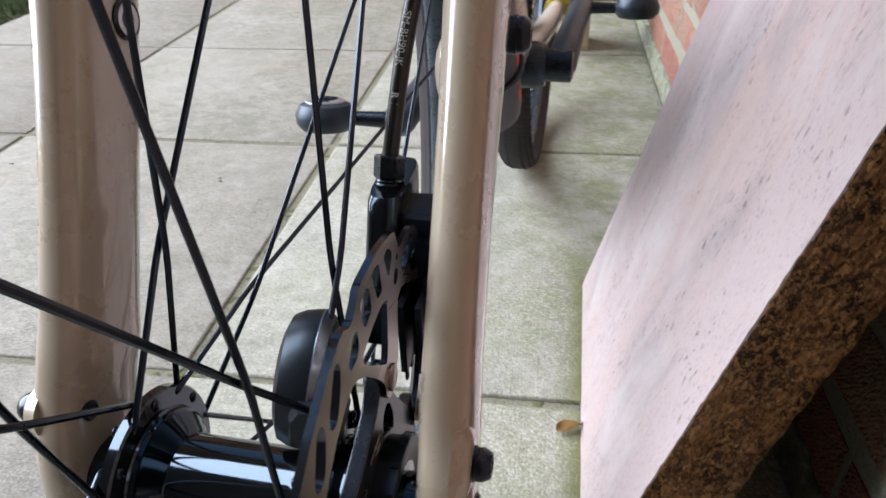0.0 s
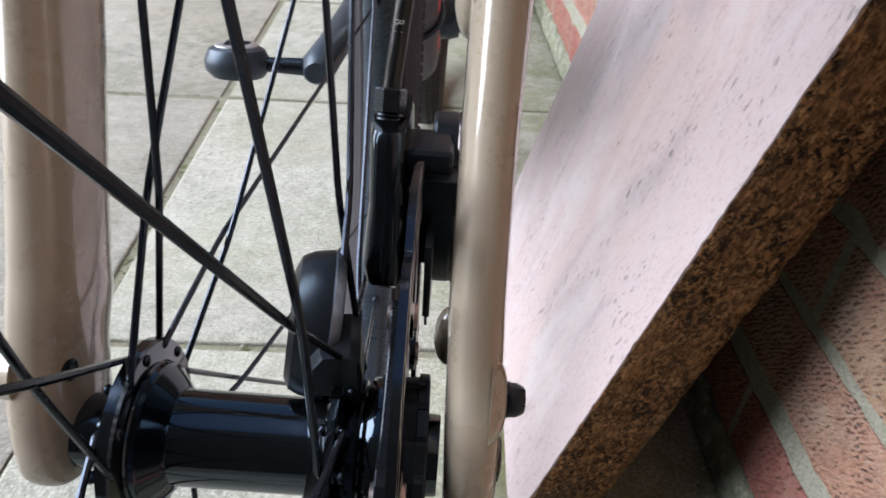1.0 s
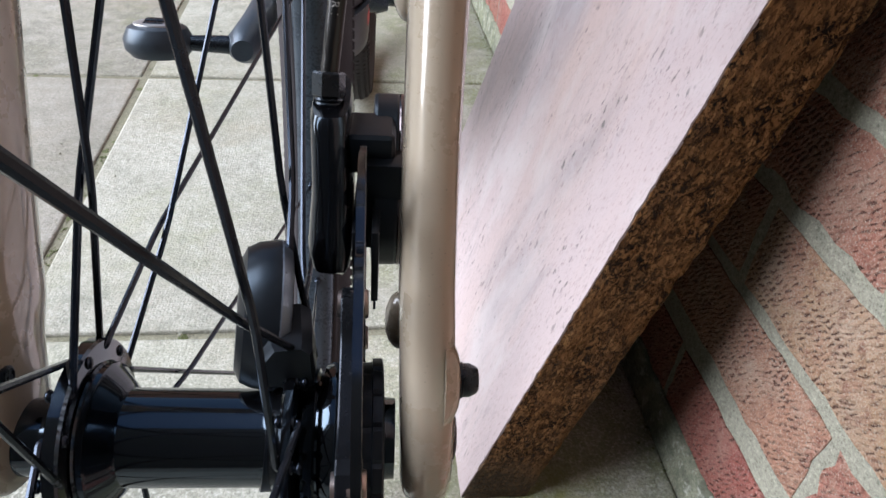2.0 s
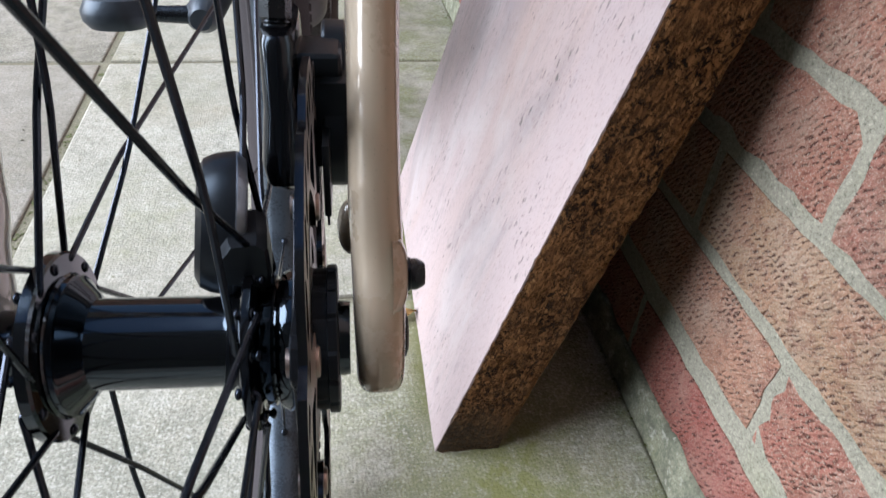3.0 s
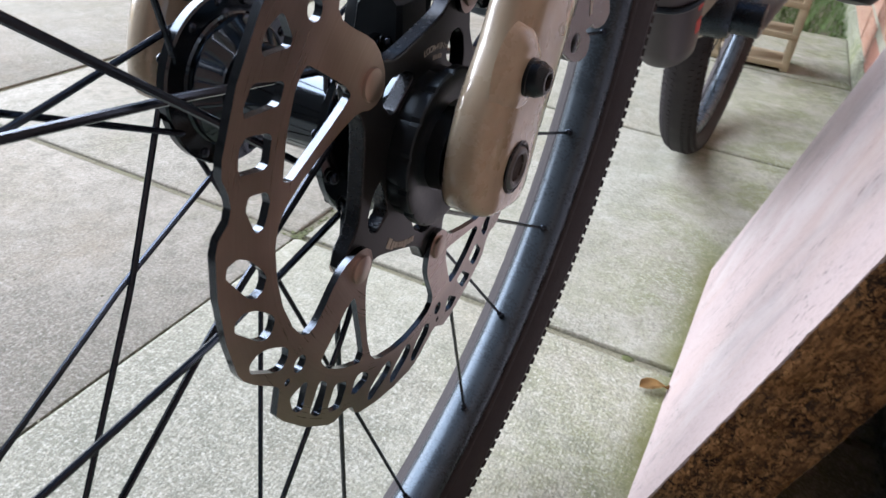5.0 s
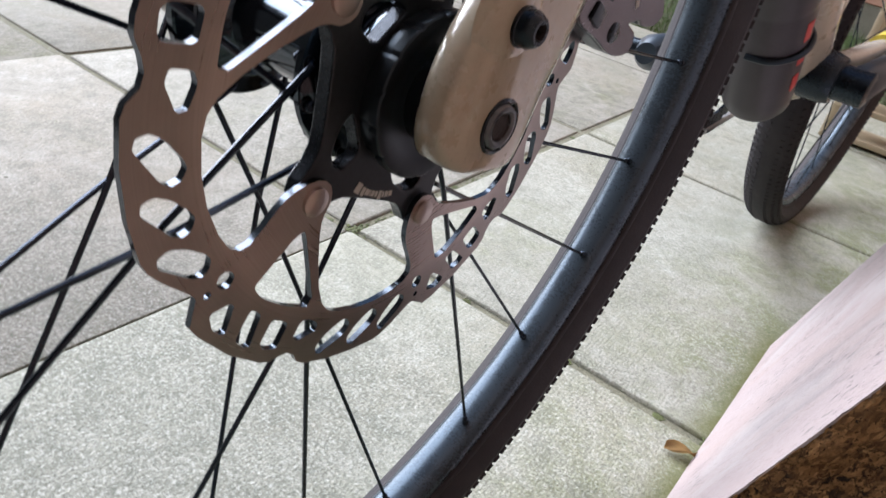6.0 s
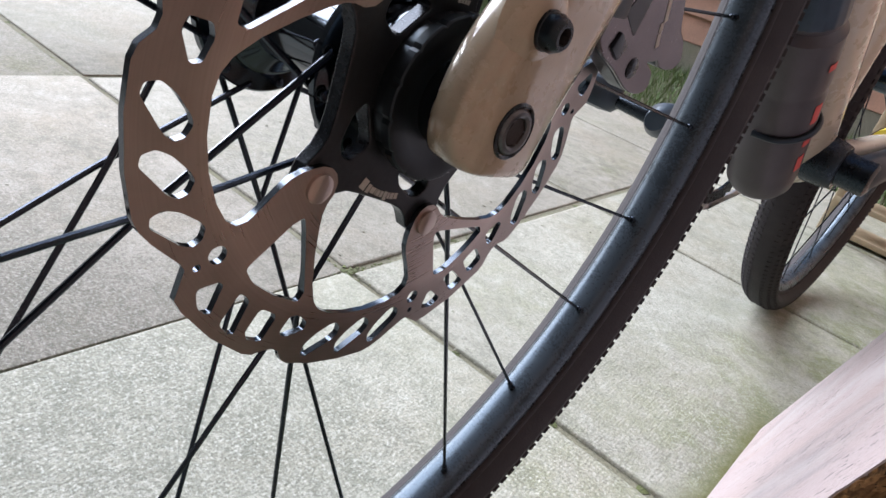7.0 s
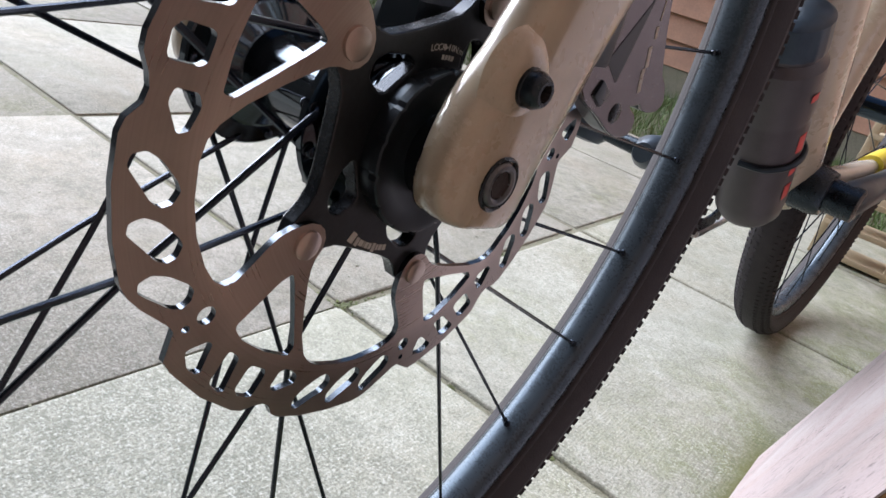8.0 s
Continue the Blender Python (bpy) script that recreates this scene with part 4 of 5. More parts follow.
SLANTED = [(77.4, 0.0), (74.6, -0.4), (71.4, 1.2), (68.0, 4.8), (67.3, 6.6), (68.8, 8.5), (71.2, 8.8), (73.2, 7.4), (78.0, 1.6)]
loops = [outer, inner]
for k in range(5):
    b = RHO + 72 * k
    loops.append(ring_loop([(75.0, 1.1), (70.0, 3.3), (69.8, 4.6), (75.8, 7.7), (76.9, 6.8), (77.2, 4.6)], b))
    loops.append(ring_loop([(68.2, 9.3), (68.0, 13.0), (76.6, 15.8), (77.3, 14.5), (76.7, 11.2)], b))
    loops.append(ring_loop([(68.2, 17.1), (67.8, 22.0), (69.0, 22.9), (75.6, 23.4), (76.4, 19.6), (75.0, 18.0)], b))
    loops.append(ring_loop([(72.2, 26.6), (67.2, 26.6), (66.0, 28.8), (67.4, 32.8), (69.8, 33.2), (72.8, 28.7)], b))
    for a in (36.1, 46.0, 56.0):
        loops.append(ring_loop(SLANTED, b + a))
    loops.append(drilled(67.3, b + 69.6, 4.5))
    loops.append(drilled(72.4, b + 69.2, 1.9))
    loops.append(rounded([polar(0.0460, b + 6.0), polar(0.0495, b + 4.9), polar(0.0640, b + 5.4), polar(0.0648, b + 10), polar(0.0640, b + 18), polar(0.0628, b + 25.8), polar(0.0600, b + 26.0), polar(0.0520, b + 17.5), polar(0.0475, b + 10.0)], 0.3, 4))
disc = part("brake_disc", plate("brake_disc", loops, DISC_X - 0.0009, DISC_X + 0.0009, 0.0), M_STEEL, bike, "drilled brushed steel brake disc ring", Matrix.Translation((DISC_X, 0, 0)) @ Matrix.Rotation(radians(1.4), 4, "Z") @ Matrix.Translation((-DISC_X, 0, 0)))
for slot in (M_STEEL, M_CUT):
    disc.data.materials.append(slot)
for f in disc.data.polygons:            # sawn walls of the holes and rims
    if abs(f.normal.x) < 0.5:
        f.material_index = 2
spider_sector = [(0, 43.5), (5, 43.2), (8, 40.5), (10.5, 36.5), (15, 33.6), (23, 31.8), (36, 30.9), (48, 31.6), (56, 33.4), (60, 36.0), (63, 40.5), (67, 43.2)]
loops = [[polar(r / 1000, RHO + 72 * k + a) for k in range(5) for a, r in spider_sector], [polar(0.0165, 7.5 * k) for k in range(48)]]
for k in range(5):
    b = RHO + 72 * k
    loops.append(rounded([polar(0.0225, b + 44), polar(0.0262, b + 50), polar(0.0300, b + 61), polar(0.0308, b + 68), polar(0.0290, b + 74), polar(0.0240, b + 75), polar(0.0222, b + 72)], 0.35, 4))
spider = part("spider", plate("spider", loops, 0.0370, 0.0414, 0.0005), M_SPIDER, disc, "black aluminium five-arm spider")
for slot in (M_SPIDER, M_MILLED):
    spider.data.materials.append(slot)
for f in spider.data.polygons:          # satin walls of the milled plate
    if abs(f.normal.x) < 0.5:
        f.material_index = 2
for k in range(5):
    y, z = polar(0.0399, RHO + 72 * k)
    bm = lathe([(0.0362, 0.0), (0.0362, 0.0034), (0.0434, 0.0038), (0.0439, 0.0037), (0.0441, 0.0032), (0.0441, 0.0)], 28)
    part("rivet", bm, M_STEEL, disc, m=Matrix.Translation((0, y, z)))


def ring_notch(k, x, r):
    return r - (0.0006 if r > 0.0205 and k % 8 == 0 else 0.0)


bm = lathe([(0.0414, 0.0160), (0.0414, 0.0204), (0.0452, 0.0206), (0.0454, 0.0216), (0.0478, 0.0216), (0.0482, 0.0212), (0.0484, 0.0196), (0.0478, 0.0160), (0.0472, 0.0130), (0.0470, 0.0104)], 120, notch=ring_notch)
lock = part("lock_ring", bm, M_PLASTIC, disc, "black notched lock ring", angle=25)


def arc_text(text, radius, mid, size, x, name, label, parent, flip=1):
    """Letters set one by one round the axle, to be read from the disc's outer side."""
    widths = [0.62 if c not in ".i1 I" else 0.34 for c in text]
    total, at = sum(widths) * size, 0.0
    for c, w in zip(text, widths):
        a = mid - flip * math.degrees((at + w * size / 2 - total / 2) / radius)
        at += w * size
        if c == " ":
            continue
        y, z = polar(radius, a)
        out = Vector((0, y, z)).normalized()
        m = framed((x, y, z), flip * -out.cross(Vector((1, 0, 0))) * -1, flip * out)
        lettering(name, c, size, m, M_PRINT, parent, label)


# printing on the spider: readable torque note, unreadable mark and maker's mark as bars
def bars(parent, spans, radius, width, x, mat, name="printed_mark"):
    for a0, a1 in spans:
        loop = [polar(radius - width / 2, a0 + (a1 - a0) * t / 4) for t in range(5)] + [polar(radius + width / 2, a1 - (a1 - a0) * t / 4) for t in range(5)]
        ob = part(name, plate(name, [loop], x, x + 0.0001, 0.00001), mat, parent)
        ob.data.materials.append(mat)


MARK = RHO + 72 * 3
bars(spider, [(MARK + 19.0, MARK + 23.4)], 0.0291, 0.0030, 0.0414, M_PRINT, "maker_mark")
bars(spider, [(MARK + 24.6, MARK + 27.2), (MARK + 39.2, MARK + 41.8)], 0.0293, 0.0025, 0.0414, M_PRINT, "maker_mark")
bars(spider, [(MARK + a, MARK + a + w) for a, w in ((27.8, 3.4), (31.8, 0.8), (33.2, 2.3), (36.1, 2.3), (42.4, 1.6), (44.6, 2.6), (47.8, 2.6))], 0.0291, 0.0017, 0.0414, M_PRINT, "maker_mark")
arc_text("LOCK", 0.0254, 96.6, 0.0023, 0.04145, "lettering", "", spider)
arc_text("40N.m", 0.0254, 81.6, 0.0023, 0.04145, "lettering", "", spider)
tri = [polar(0.0247, 91.2), polar(0.0261, 91.2), polar(0.0254, 88.6)]
ob = part("printed_arrow", plate("printed_arrow", [tri], 0.0414, 0.0416, 0.00001), M_PRINT, spider)
ob.data.materials.append(M_PRINT)
bars(spider, [(85.6 - a, 85.6 - a + 2.2) for a in (-4, -1, 2, 5)], 0.0230, 0.0012, 0.0414, M_PRINT)

# ---- fork ----
def leg_sections(side, stations, n=20):
    """Rings of a fork leg; a station: y, z, half depth, inner x, outer x, squareness."""
    rings = []
    pts = [Vector((0, y, z)) for y, z, *_ in stations]
    for i, (y, z, depth, xi, xo, sq) in enumerate(stations):
        d = (pts[min(i + 1, len(pts) - 1)] - pts[max(i - 1, 0)]).normalized()
        if i < 12:
            d = Vector((0, 0.12, 1)).normalized()
        nrm = Vector((0, d.z, -d.y))
        cx, hx = (xi + xo) / 2, (xo - xi) / 2
        ring = []
        for k in range(n):
            a = 2 * math.pi * k / n
            ca, sa = math.cos(a), math.sin(a)
            u, v = math.copysign(abs(ca) ** (2 / sq), ca), math.copysign(abs(sa) ** (2 / sq), sa)
            ring.append(Vector((side * (cx + hx * v), 0, 0)) + pts[i] + nrm * depth * u)
        rings.append(ring)
    return rings


def interpolate(stations, per=4):
    out = []
    arr = [Vector(s) if len(s) <= 4 else s for s in stations]
    for i in range(len(arr) - 1):
        a0, a, b, b1 = arr[max(i - 1, 0)], arr[i], arr[i + 1], arr[min(i + 2, len(arr) - 1)]
        for k in range(per):
            t = k / per
            out.append(tuple(0.5 * (2 * q + (r - p) * t + (2 * p - 5 * q + 4 * r - s) * t * t + (3 * q - p - 3 * r + s) * t ** 3) for p, q, r, s in zip(a0, a, b, b1)))
    return out + [tuple(arr[-1])]


LEG_R = [(0.0010, -0.0118, 0.0080, 0.0546, 0.0660, 4.0), (0.0006, -0.0111, 0.0124, 0.0535, 0.0669, 4.0), (0.0002, -0.0082, 0.0164, 0.0531, 0.0673, 3.5), (0.0006, -0.0010, 0.0188, 0.0529, 0.0674, 3.2), (0.0040, 0.0100, 0.0196, 0.0524, 0.0673, 3.0),
         (0.0108, 0.0220, 0.0188, 0.0520, 0.0669, 2.9), (0.0168, 0.0335, 0.0186, 0.0514, 0.0664, 2.8), (0.0228, 0.0450, 0.0182, 0.0513, 0.0660, 2.7), (0.0385, 0.0760, 0.0180, 0.0513, 0.0658, 2.6), (0.0570, 0.1150, 0.0185, 0.0512, 0.0666, 2.5), (0.0900, 0.1950, 0.0200, 0.0500, 0.0680, 2.4), (0.1180, 0.2750, 0.0220, 0.0440, 0.0680, 2.3), (0.1400, 0.3450, 0.0250, 0.0330, 0.0640, 2.2)]
LEG_L0 = [(0.0010, -0.0118, 0.0060, 0.0555, 0.0625, 2.8), (0.0010, -0.0112, 0.0120, 0.0528, 0.0647, 3.0), (0.0012, -0.0088, 0.0160, 0.0519, 0.0656, 3.0), (0.0022, -0.0015, 0.0186, 0.0514, 0.0660, 2.9), (0.0055, 0.0100, 0.0192, 0.0512, 0.0662, 2.8),
          (0.0108, 0.0220, 0.0188, 0.0512, 0.0660, 2.8), (0.0168, 0.0335, 0.0186, 0.0502, 0.0655, 2.8), (0.0228, 0.0450, 0.0182, 0.0507, 0.0652, 2.7), (0.0385, 0.0760, 0.0180, 0.0512, 0.0655, 2.6)] + LEG_R[9:]
LEG_L = [(y, z, d * (0.98 if z > 0.03 else 0.95), xi - 0.0074, xo - 0.0058, q) for y, z, d, xi, xo, q in LEG_L0]
leg_r = part("fork_leg", loft(leg_sections(1, interpolate(LEG_R), 28)), M_PAINT, bike, "glossy beige fork leg carrying the brake", angle=60)
leg_l = part("fork_leg", loft(leg_sections(-1, interpolate(LEG_L), 28)), M_PAINT, bike, "glossy beige fork leg with dusty specks", angle=60)
crown = smooth_path([(-0.052, 0.138, 0.335), (-0.035, 0.150, 0.372), (0, 0.156, 0.385), (0.035, 0.150, 0.372), (0.052, 0.138, 0.335)], 5)
part("fork_crown", sweep(crown, 0.024, 18), M_PAINT, bike, "glossy beige fork crown")
part("head_tube", sweep([(0, 0.150, 0.36), (0, 0.205, 0.53)], [0.028, 0.026], 20), M_PAINT, bike, "glossy beige head tube")


def hex_bolt(parent, at, axis_sign, r=0.0052, h=0.0072, label="black hex-socket bolt"):
    """A dome-headed bolt with washer, along x."""
    s = axis_sign
    bm = lathe([(-0.004 * s, 0.0), (-0.004 * s, r * 0.95), (0.0004 * s, r * 1.04), (0.0009 * s, r * 1.04), (0.0011 * s, r * 0.97), (h * 0.55 * s, r * 0.97), (h * 0.9 * s, r * 0.78), (h * s, r * 0.66), (h * s, r * 0.46)], 30)
    part("bolt", bm, M_BLACKMETAL, parent, label, Matrix.Translation(at), angle=30)
    bm = lathe([(h * 1.0 * s, r * 0.47), (h * 0.4 * s, r * 0.44), (h * 0.4 * s, 0)], 6)
    part("bolt_socket", bm, M_RUBBER, parent, "dark hex socket of the bolt", Matrix.Translation(at), smooth=False)


for leg, at, s, r, h in ((leg_r, (0.0672, -0.0002, 0.0244), 1, 0.0045, 0.0050), (leg_r, (0.0655, 0.088, 0.1085), 1, 0.0056, 0.0050), (leg_l, (-0.0592, -0.0010, 0.0228), -1, 0.0048, 0.0054)):
    hex_bolt(leg, at, s, r, h)
bm = lathe([(0.0630, 0.0), (0.0630, 0.0125), (0.0655, 0.0105), (0.0668, 0.0078), (0.0673, 0.0060), (0.0674, 0.0)], 32)
part("bolt_boss", bm, M_PAINT, leg_r, m=Matrix.Translation((0, -0.0002, 0.0244)))
bm = lathe([(-0.0545, 0.0), (-0.0545, 0.0085), (-0.0586, 0.0075), (-0.0600, 0.0058), (-0.0604, 0.0)], 28)
part("bolt_boss", bm, M_PAINT, leg_l, m=Matrix.Translation((0, -0.0010, 0.0228)))
# thru-axle end in the outer face of the disc-side leg, and cap on the other
AXLE = Matrix.Translation((0, 0.0006, 0.0006))
bm = lathe([(0.0640, 0.0072), (0.0677, 0.0071), (0.0680, 0.0066), (0.0677, 0.0061), (0.0672, 0.0060)], 36)
part("axle_collar", bm, M_BLACKMETAL, leg_r, "black collar round the axle end", AXLE, angle=30)
bm = lathe([(0.0668, 0.0061), (0.0678, 0.0058), (0.0684, 0.0052), (0.0685, 0.0044), (0.0681, 0.0037), (0.0674, 0.0034)], 36)
part("axle_end", bm, M_AXLE, leg_r, "worn dark steel axle end", AXLE, angle=30)
# shallow socket; the shade of a deep hole is put into its colour
bm = lathe([(0.0680, 0.0038), (0.0676, 0.0036), (0.0676, 0.0)], 6)
part("axle_socket", bm, M_RUBBER, leg_r, "shallow hex socket coloured dark like a deep hole", AXLE, smooth=False)
bm = lathe([(-0.0474, 0.0), (-0.0474, 0.0020), (-0.0471, 0.0024), (-0.0474, 0.0030), (-0.0530, 0.0030)], 20)
part("threaded_eyelet", bm, M_BLACKMETAL, leg_l, "black mudguard eyelet", Matrix.Translation((0.0036, 0.0006, 0.0228)))
bm = lathe([(-0.0500, 0.0024), (-0.0494, 0.0030), (-0.0494, 0.0046), (-0.0505, 0.0052), (-0.0560, 0.0050)], 24)
part("rack_eyelet", bm, M_SILVER, leg_l, "silver threaded rack eyelet", Matrix.Translation((0.0066, 0.0630, 0.1168)))
# flat disc on the paint, dark as the inside of the hole
part("eyelet_hole", lathe([(-0.0496, 0.0), (-0.0496, 0.0029)], 24), M_SPIDER, leg_l, "flat disc coloured dark in place of the threaded hole", Matrix.Translation((0.0066, 0.0630, 0.1168)))
part("eyelet_rim", lathe([(-0.0497, 0.0044), (-0.0493, 0.0050), (-0.0498, 0.0060), (-0.0530, 0.0060)], 24), M_BLACKMETAL, leg_l, "dark rim round the eyelet", Matrix.Translation((0.0066, 0.0630, 0.1168)))

# ---- brake caliper behind the disc-side leg ----
cal_sections = []
for z, y0, y1, xi, xo in ((0.0690, 0.046, 0.0745, 0.0260, 0.0365), (0.0672, 0.0445, 0.0755, 0.0255, 0.0370), (0.0640, 0.044, 0.0760, 0.0255, 0.0372), (0.0500, 0.040, 0.0760, 0.0262, 0.0378), (0.0420, 0.039, 0.0745, 0.0256, 0.0380), (0.0360, 0.037, 0.0735, 0.0252, 0.0380), (0.0310, 0.038, 0.0720, 0.0262, 0.0378), (0.0280, 0.042, 0.0700, 0.0290, 0.0374), (0.0268, 0.048, 0.0660, 0.0315, 0.0366)):
    cy, hy, cx, hx = (y0 + y1) / 2, (y1 - y0) / 2, (xi + xo) / 2, (xo - xi) / 2
    dy = (z - 0.045) * 0.35
    cal_sections.append([Vector((cx + hx * math.copysign(abs(math.cos(a)) ** 0.55, math.cos(a)), cy + dy + hy * math.copysign(abs(math.sin(a)) ** 0.55, math.sin(a)), z)) for a in (2 * math.pi * k / 24 for k in range(24))])
caliper = part("brake_caliper", loft(cal_sections[::-1]), M_GLOSSBLACK, bike, "black hydraulic brake caliper")
out_loop = [(y / 1000, z / 1000) for y, z in ((52, 18), (67, 12.3), (78, 6.9), (84, 4.9), (89.5, 4.4), (94, 5), (96.2, 7.5), (95, 12), (92, 13.6), (87.5, 15.6), (91.5, 15.6), (95.2, 16.4), (98, 14.2), (104, 13.2), (110, 13.6), (113.6, 16.4), (113, 19), (109, 24), (103.6, 27), (100.6, 31), (98, 35), (93.7, 41.6), (88.6, 51), (84, 61), (79, 66), (69, 66), (55, 54), (44, 36))]
body = part("outer_body", plate("outer_body", [rounded(out_loop, 0.35, 3)], 0.0432, 0.0516, 0.0013), M_PLASTIC, caliper, "black caliper outer half")
body.data.materials.append(M_PLASTIC)
# the pink board's reflection is coloured into this face of the dark caliper
face = part("face_plate", plate("face_plate", [rounded(out_loop, 0.35, 3)], 0.0508, 0.0525, 0.0006), M_CALIPER, caliper, "caliper face coloured mauve-grey for the pink board it reflects")
face.data.materials.append(M_CALIPER)
ridge = plate("shade_panel", [rounded([(0.0770, 0.0500), (0.0605, 0.0293), (0.0707, 0.0229)], 0.06, 3)], 0.0520, 0.0527, 0.0001)
ob = part("shade_panel", ridge, M_SPIDER, caliper, "black triangular panel on the caliper face")
ob.data.materials.append(M_SPIDER)
bm = bmesh.new()
box(bm, (0.0030, 0.0075, 0.0060), Matrix.Translation((0.0520, 0.0635, 0.0195)) @ Matrix.Rotation(radians(-30), 4, "X"), 0.0008)
part("pad_pin", bm, M_BLACKMETAL, caliper, "square black pad pin head")
bm = lathe([(0.0500, 0.0), (0.0500, 0.0036), (0.0528, 0.0034), (0.0532, 0.0028), (0.0532, 0.0)], 24)
part("bleed_screw", bm, M_BLACKMETAL, caliper, "black bleed screw", Matrix.Translation((0, 0.0783, 0.0132)))
for (ya, za), (yb, zb), w in (((89.4, 20.6), (87.6, 25.0), 1.0), ((87.4, 25.4), (86.6, 28.4), 1.0), ((88.2, 28.8), (85.6, 35.6), 1.0), ((86.6, 38.2), (85.2, 42.0), 0.8), ((85.3, 43.8), (84.1, 50.2), 0.3)):
    p, q = Vector((ya, za)) / 1000, Vector((yb, zb)) / 1000
    c = Vector((q.y - p.y, p.x - q.x)).normalized() * w / 1000
    ob = part("number_mark", plate("number_mark", [[tuple(p - c), tuple(q - c), tuple(q + c), tuple(p + c)]], 0.0525, 0.0527, 0.00002), M_PRINT, caliper)
    ob.data.materials.append(M_PRINT)
bm = bmesh.new()
box(bm, (0.0150, 0.016, 0.013), Matrix.Translation((0.0425, 0.0620, 0.0575)), 0.0028, 3)
box(bm, (0.0120, 0.012, 0.030), Matrix.Translation((0.0470, 0.0560, 0.0420)), 0.0015)
part("bridge", bm, M_PLASTIC, caliper, "black caliper bridge over the disc")
for xx in (0.0385, 0.0440):
    bm = bmesh.new()
    box(bm, (0.0022, 0.026, 0.026), Matrix.Translation((xx + 0.0008, 0.0500, 0.0300)), 0.0004)
    for j in range(4):
        box(bm, (0.0008, 0.002, 0.006), Matrix.Translation((xx + 0.0008, 0.040 + 0.006 * j, 0.0150)))
    part("brake_pad", bm, M_SPIDER, caliper, "finned brake pad plate")
bm = lathe([(0.0, 0.0), (0.0, 0.0048), (0.004, 0.0052), (0.0075, 0.0052), (0.008, 0.0045), (0.008, 0)], 20)
part("hose_boss", bm, M_PLASTIC, caliper, "", framed((0.0302, 0.0632, 0.0590), (0, 0.20, 1), (1, 0, 0)))
hose_dir = Vector((0.03, 0.36, 1)).normalized()
bm = lathe([(0.0, 0.0), (0.0, 0.0040), (0.0006, 0.0042), (0.0012, 0.0037), (0.0018, 0.0042), (0.0024, 0.0037), (0.0030, 0.0042), (0.0036, 0.0037), (0.0036, 0)], 20)
part("thread", bm, M_BLACKMETAL, caliper, "", framed((0.0302, 0.0645, 0.0664), hose_dir, (1, 0, 0)), angle=20)
bm = lathe([(0.0, 0.0), (0.0, 0.0042), (0.0006, 0.0048), (0.0066, 0.0048), (0.0072, 0.0042), (0.0072, 0.0)], 6)
part("hose_nut", bm, M_BLACKMETAL, caliper, "black hexagonal hose nut", framed((0.0303, 0.0657, 0.0698), hose_dir, (1, 0.2, 0)), smooth=False)
hose_pts = smooth_path([(0.0305, 0.0675, 0.0750), (0.0342, 0.0785, 0.1060), (0.0395, 0.0920, 0.1360), (0.0440, 0.1060, 0.1680), (0.0460, 0.1220, 0.2080), (0.0430, 0.1450, 0.2700), (0.030, 0.165, 0.340)], 6)
hose = part("brake_hose", sweep(hose_pts, 0.0026, 14), M_HOSE, bike, "black brake hose with pale lettering")


def on_hose(z, offset):
    """A frame on the front of the hose at a height: x down along it, z out to the front."""
    for a, b in zip(hose_pts, hose_pts[1:]):
        if a.z <= z <= b.z:
            t = (z - a.z) / (b.z - a.z)
            d = (b - a).normalized()
            out = Vector((-0.12, -1, 0.45))
            out = (out - d * out.dot(d)).normalized()
            p = a.lerp(b, t) + out * offset
            y = out.cross(-d)
            return framed(p, -d, y)


for text, z, size in (("SM-BH90-JK", 0.1085, 0.0031), ("R 1", 0.0925, 0.0031)):
    lettering("lettering", text, size, on_hose(z, 0.0), M_PRINT, hose, wrap=0.00266)
# guide clip holding the hose on the leg
bm = sweep(smooth_path([(0.041, 0.106, 0.165), (0.046, 0.102, 0.172), (0.051, 0.108, 0.176)], 4), 0.003, 10)
part("hose_guide", bm, M_PLASTIC, leg_r, "black hose guide")
# mount lugs on the inner side of the leg
bm = bmesh.new()
bmesh.ops.create_uvsphere(bm, u_segments=20, v_segments=12, radius=0.0085, matrix=Matrix.Translation((0.0522, 0.0210, 0.0250)) @ Matrix.Diagonal((0.50, 0.85, 1.05, 1)))
part("mount_lug", bm, M_PAINT, leg_r)
bm = bmesh.new()
bmesh.ops.create_uvsphere(bm, u_segments=20, v_segments=12, radius=0.0095, matrix=Matrix.Translation((0.0520, 0.0620, 0.1060)) @ Matrix.Diagonal((0.50, 1.0, 1.2, 1)))
part("mount_lug", bm, M_PAINT, leg_r)
# ---- speed sensor strapped on the hub ----
sensor = thing("speed_sensor", "black rubber speed sensor strapped round the glossy hub", "sensor", BIKE @ Matrix.Translation((0.0150, 0.0190, 0.0270)) @ Matrix.Rotation(radians(8), 4, "Z") @ Matrix.Rotation(radians(9), 4, "Y"))
def egg(bm):
    """Flattens the round case fore and aft and shortens its foot."""
    for v in bm.verts:
        v.co.y *= 0.82
        if v.co.z < -0.010:
            v.co.z = -0.010 + (v.co.z + 0.010) * 0.75
    return bm


bm = egg(lathe([(-0.0066, 0.0), (-0.0066, 0.0160), (-0.0050, 0.0200), (-0.0020, 0.0217), (0.0028, 0.0227), (0.0036, 0.0227)], 48))
part("case", bm, M_PLASTIC, sensor, "rounded matt black sensor case", angle=24)
bm = egg(lathe([(0.0034, 0.0227), (0.0038, 0.0228), (0.0059, 0.0212), (0.0063, 0.0207), (0.0064, 0.0198)], 54))
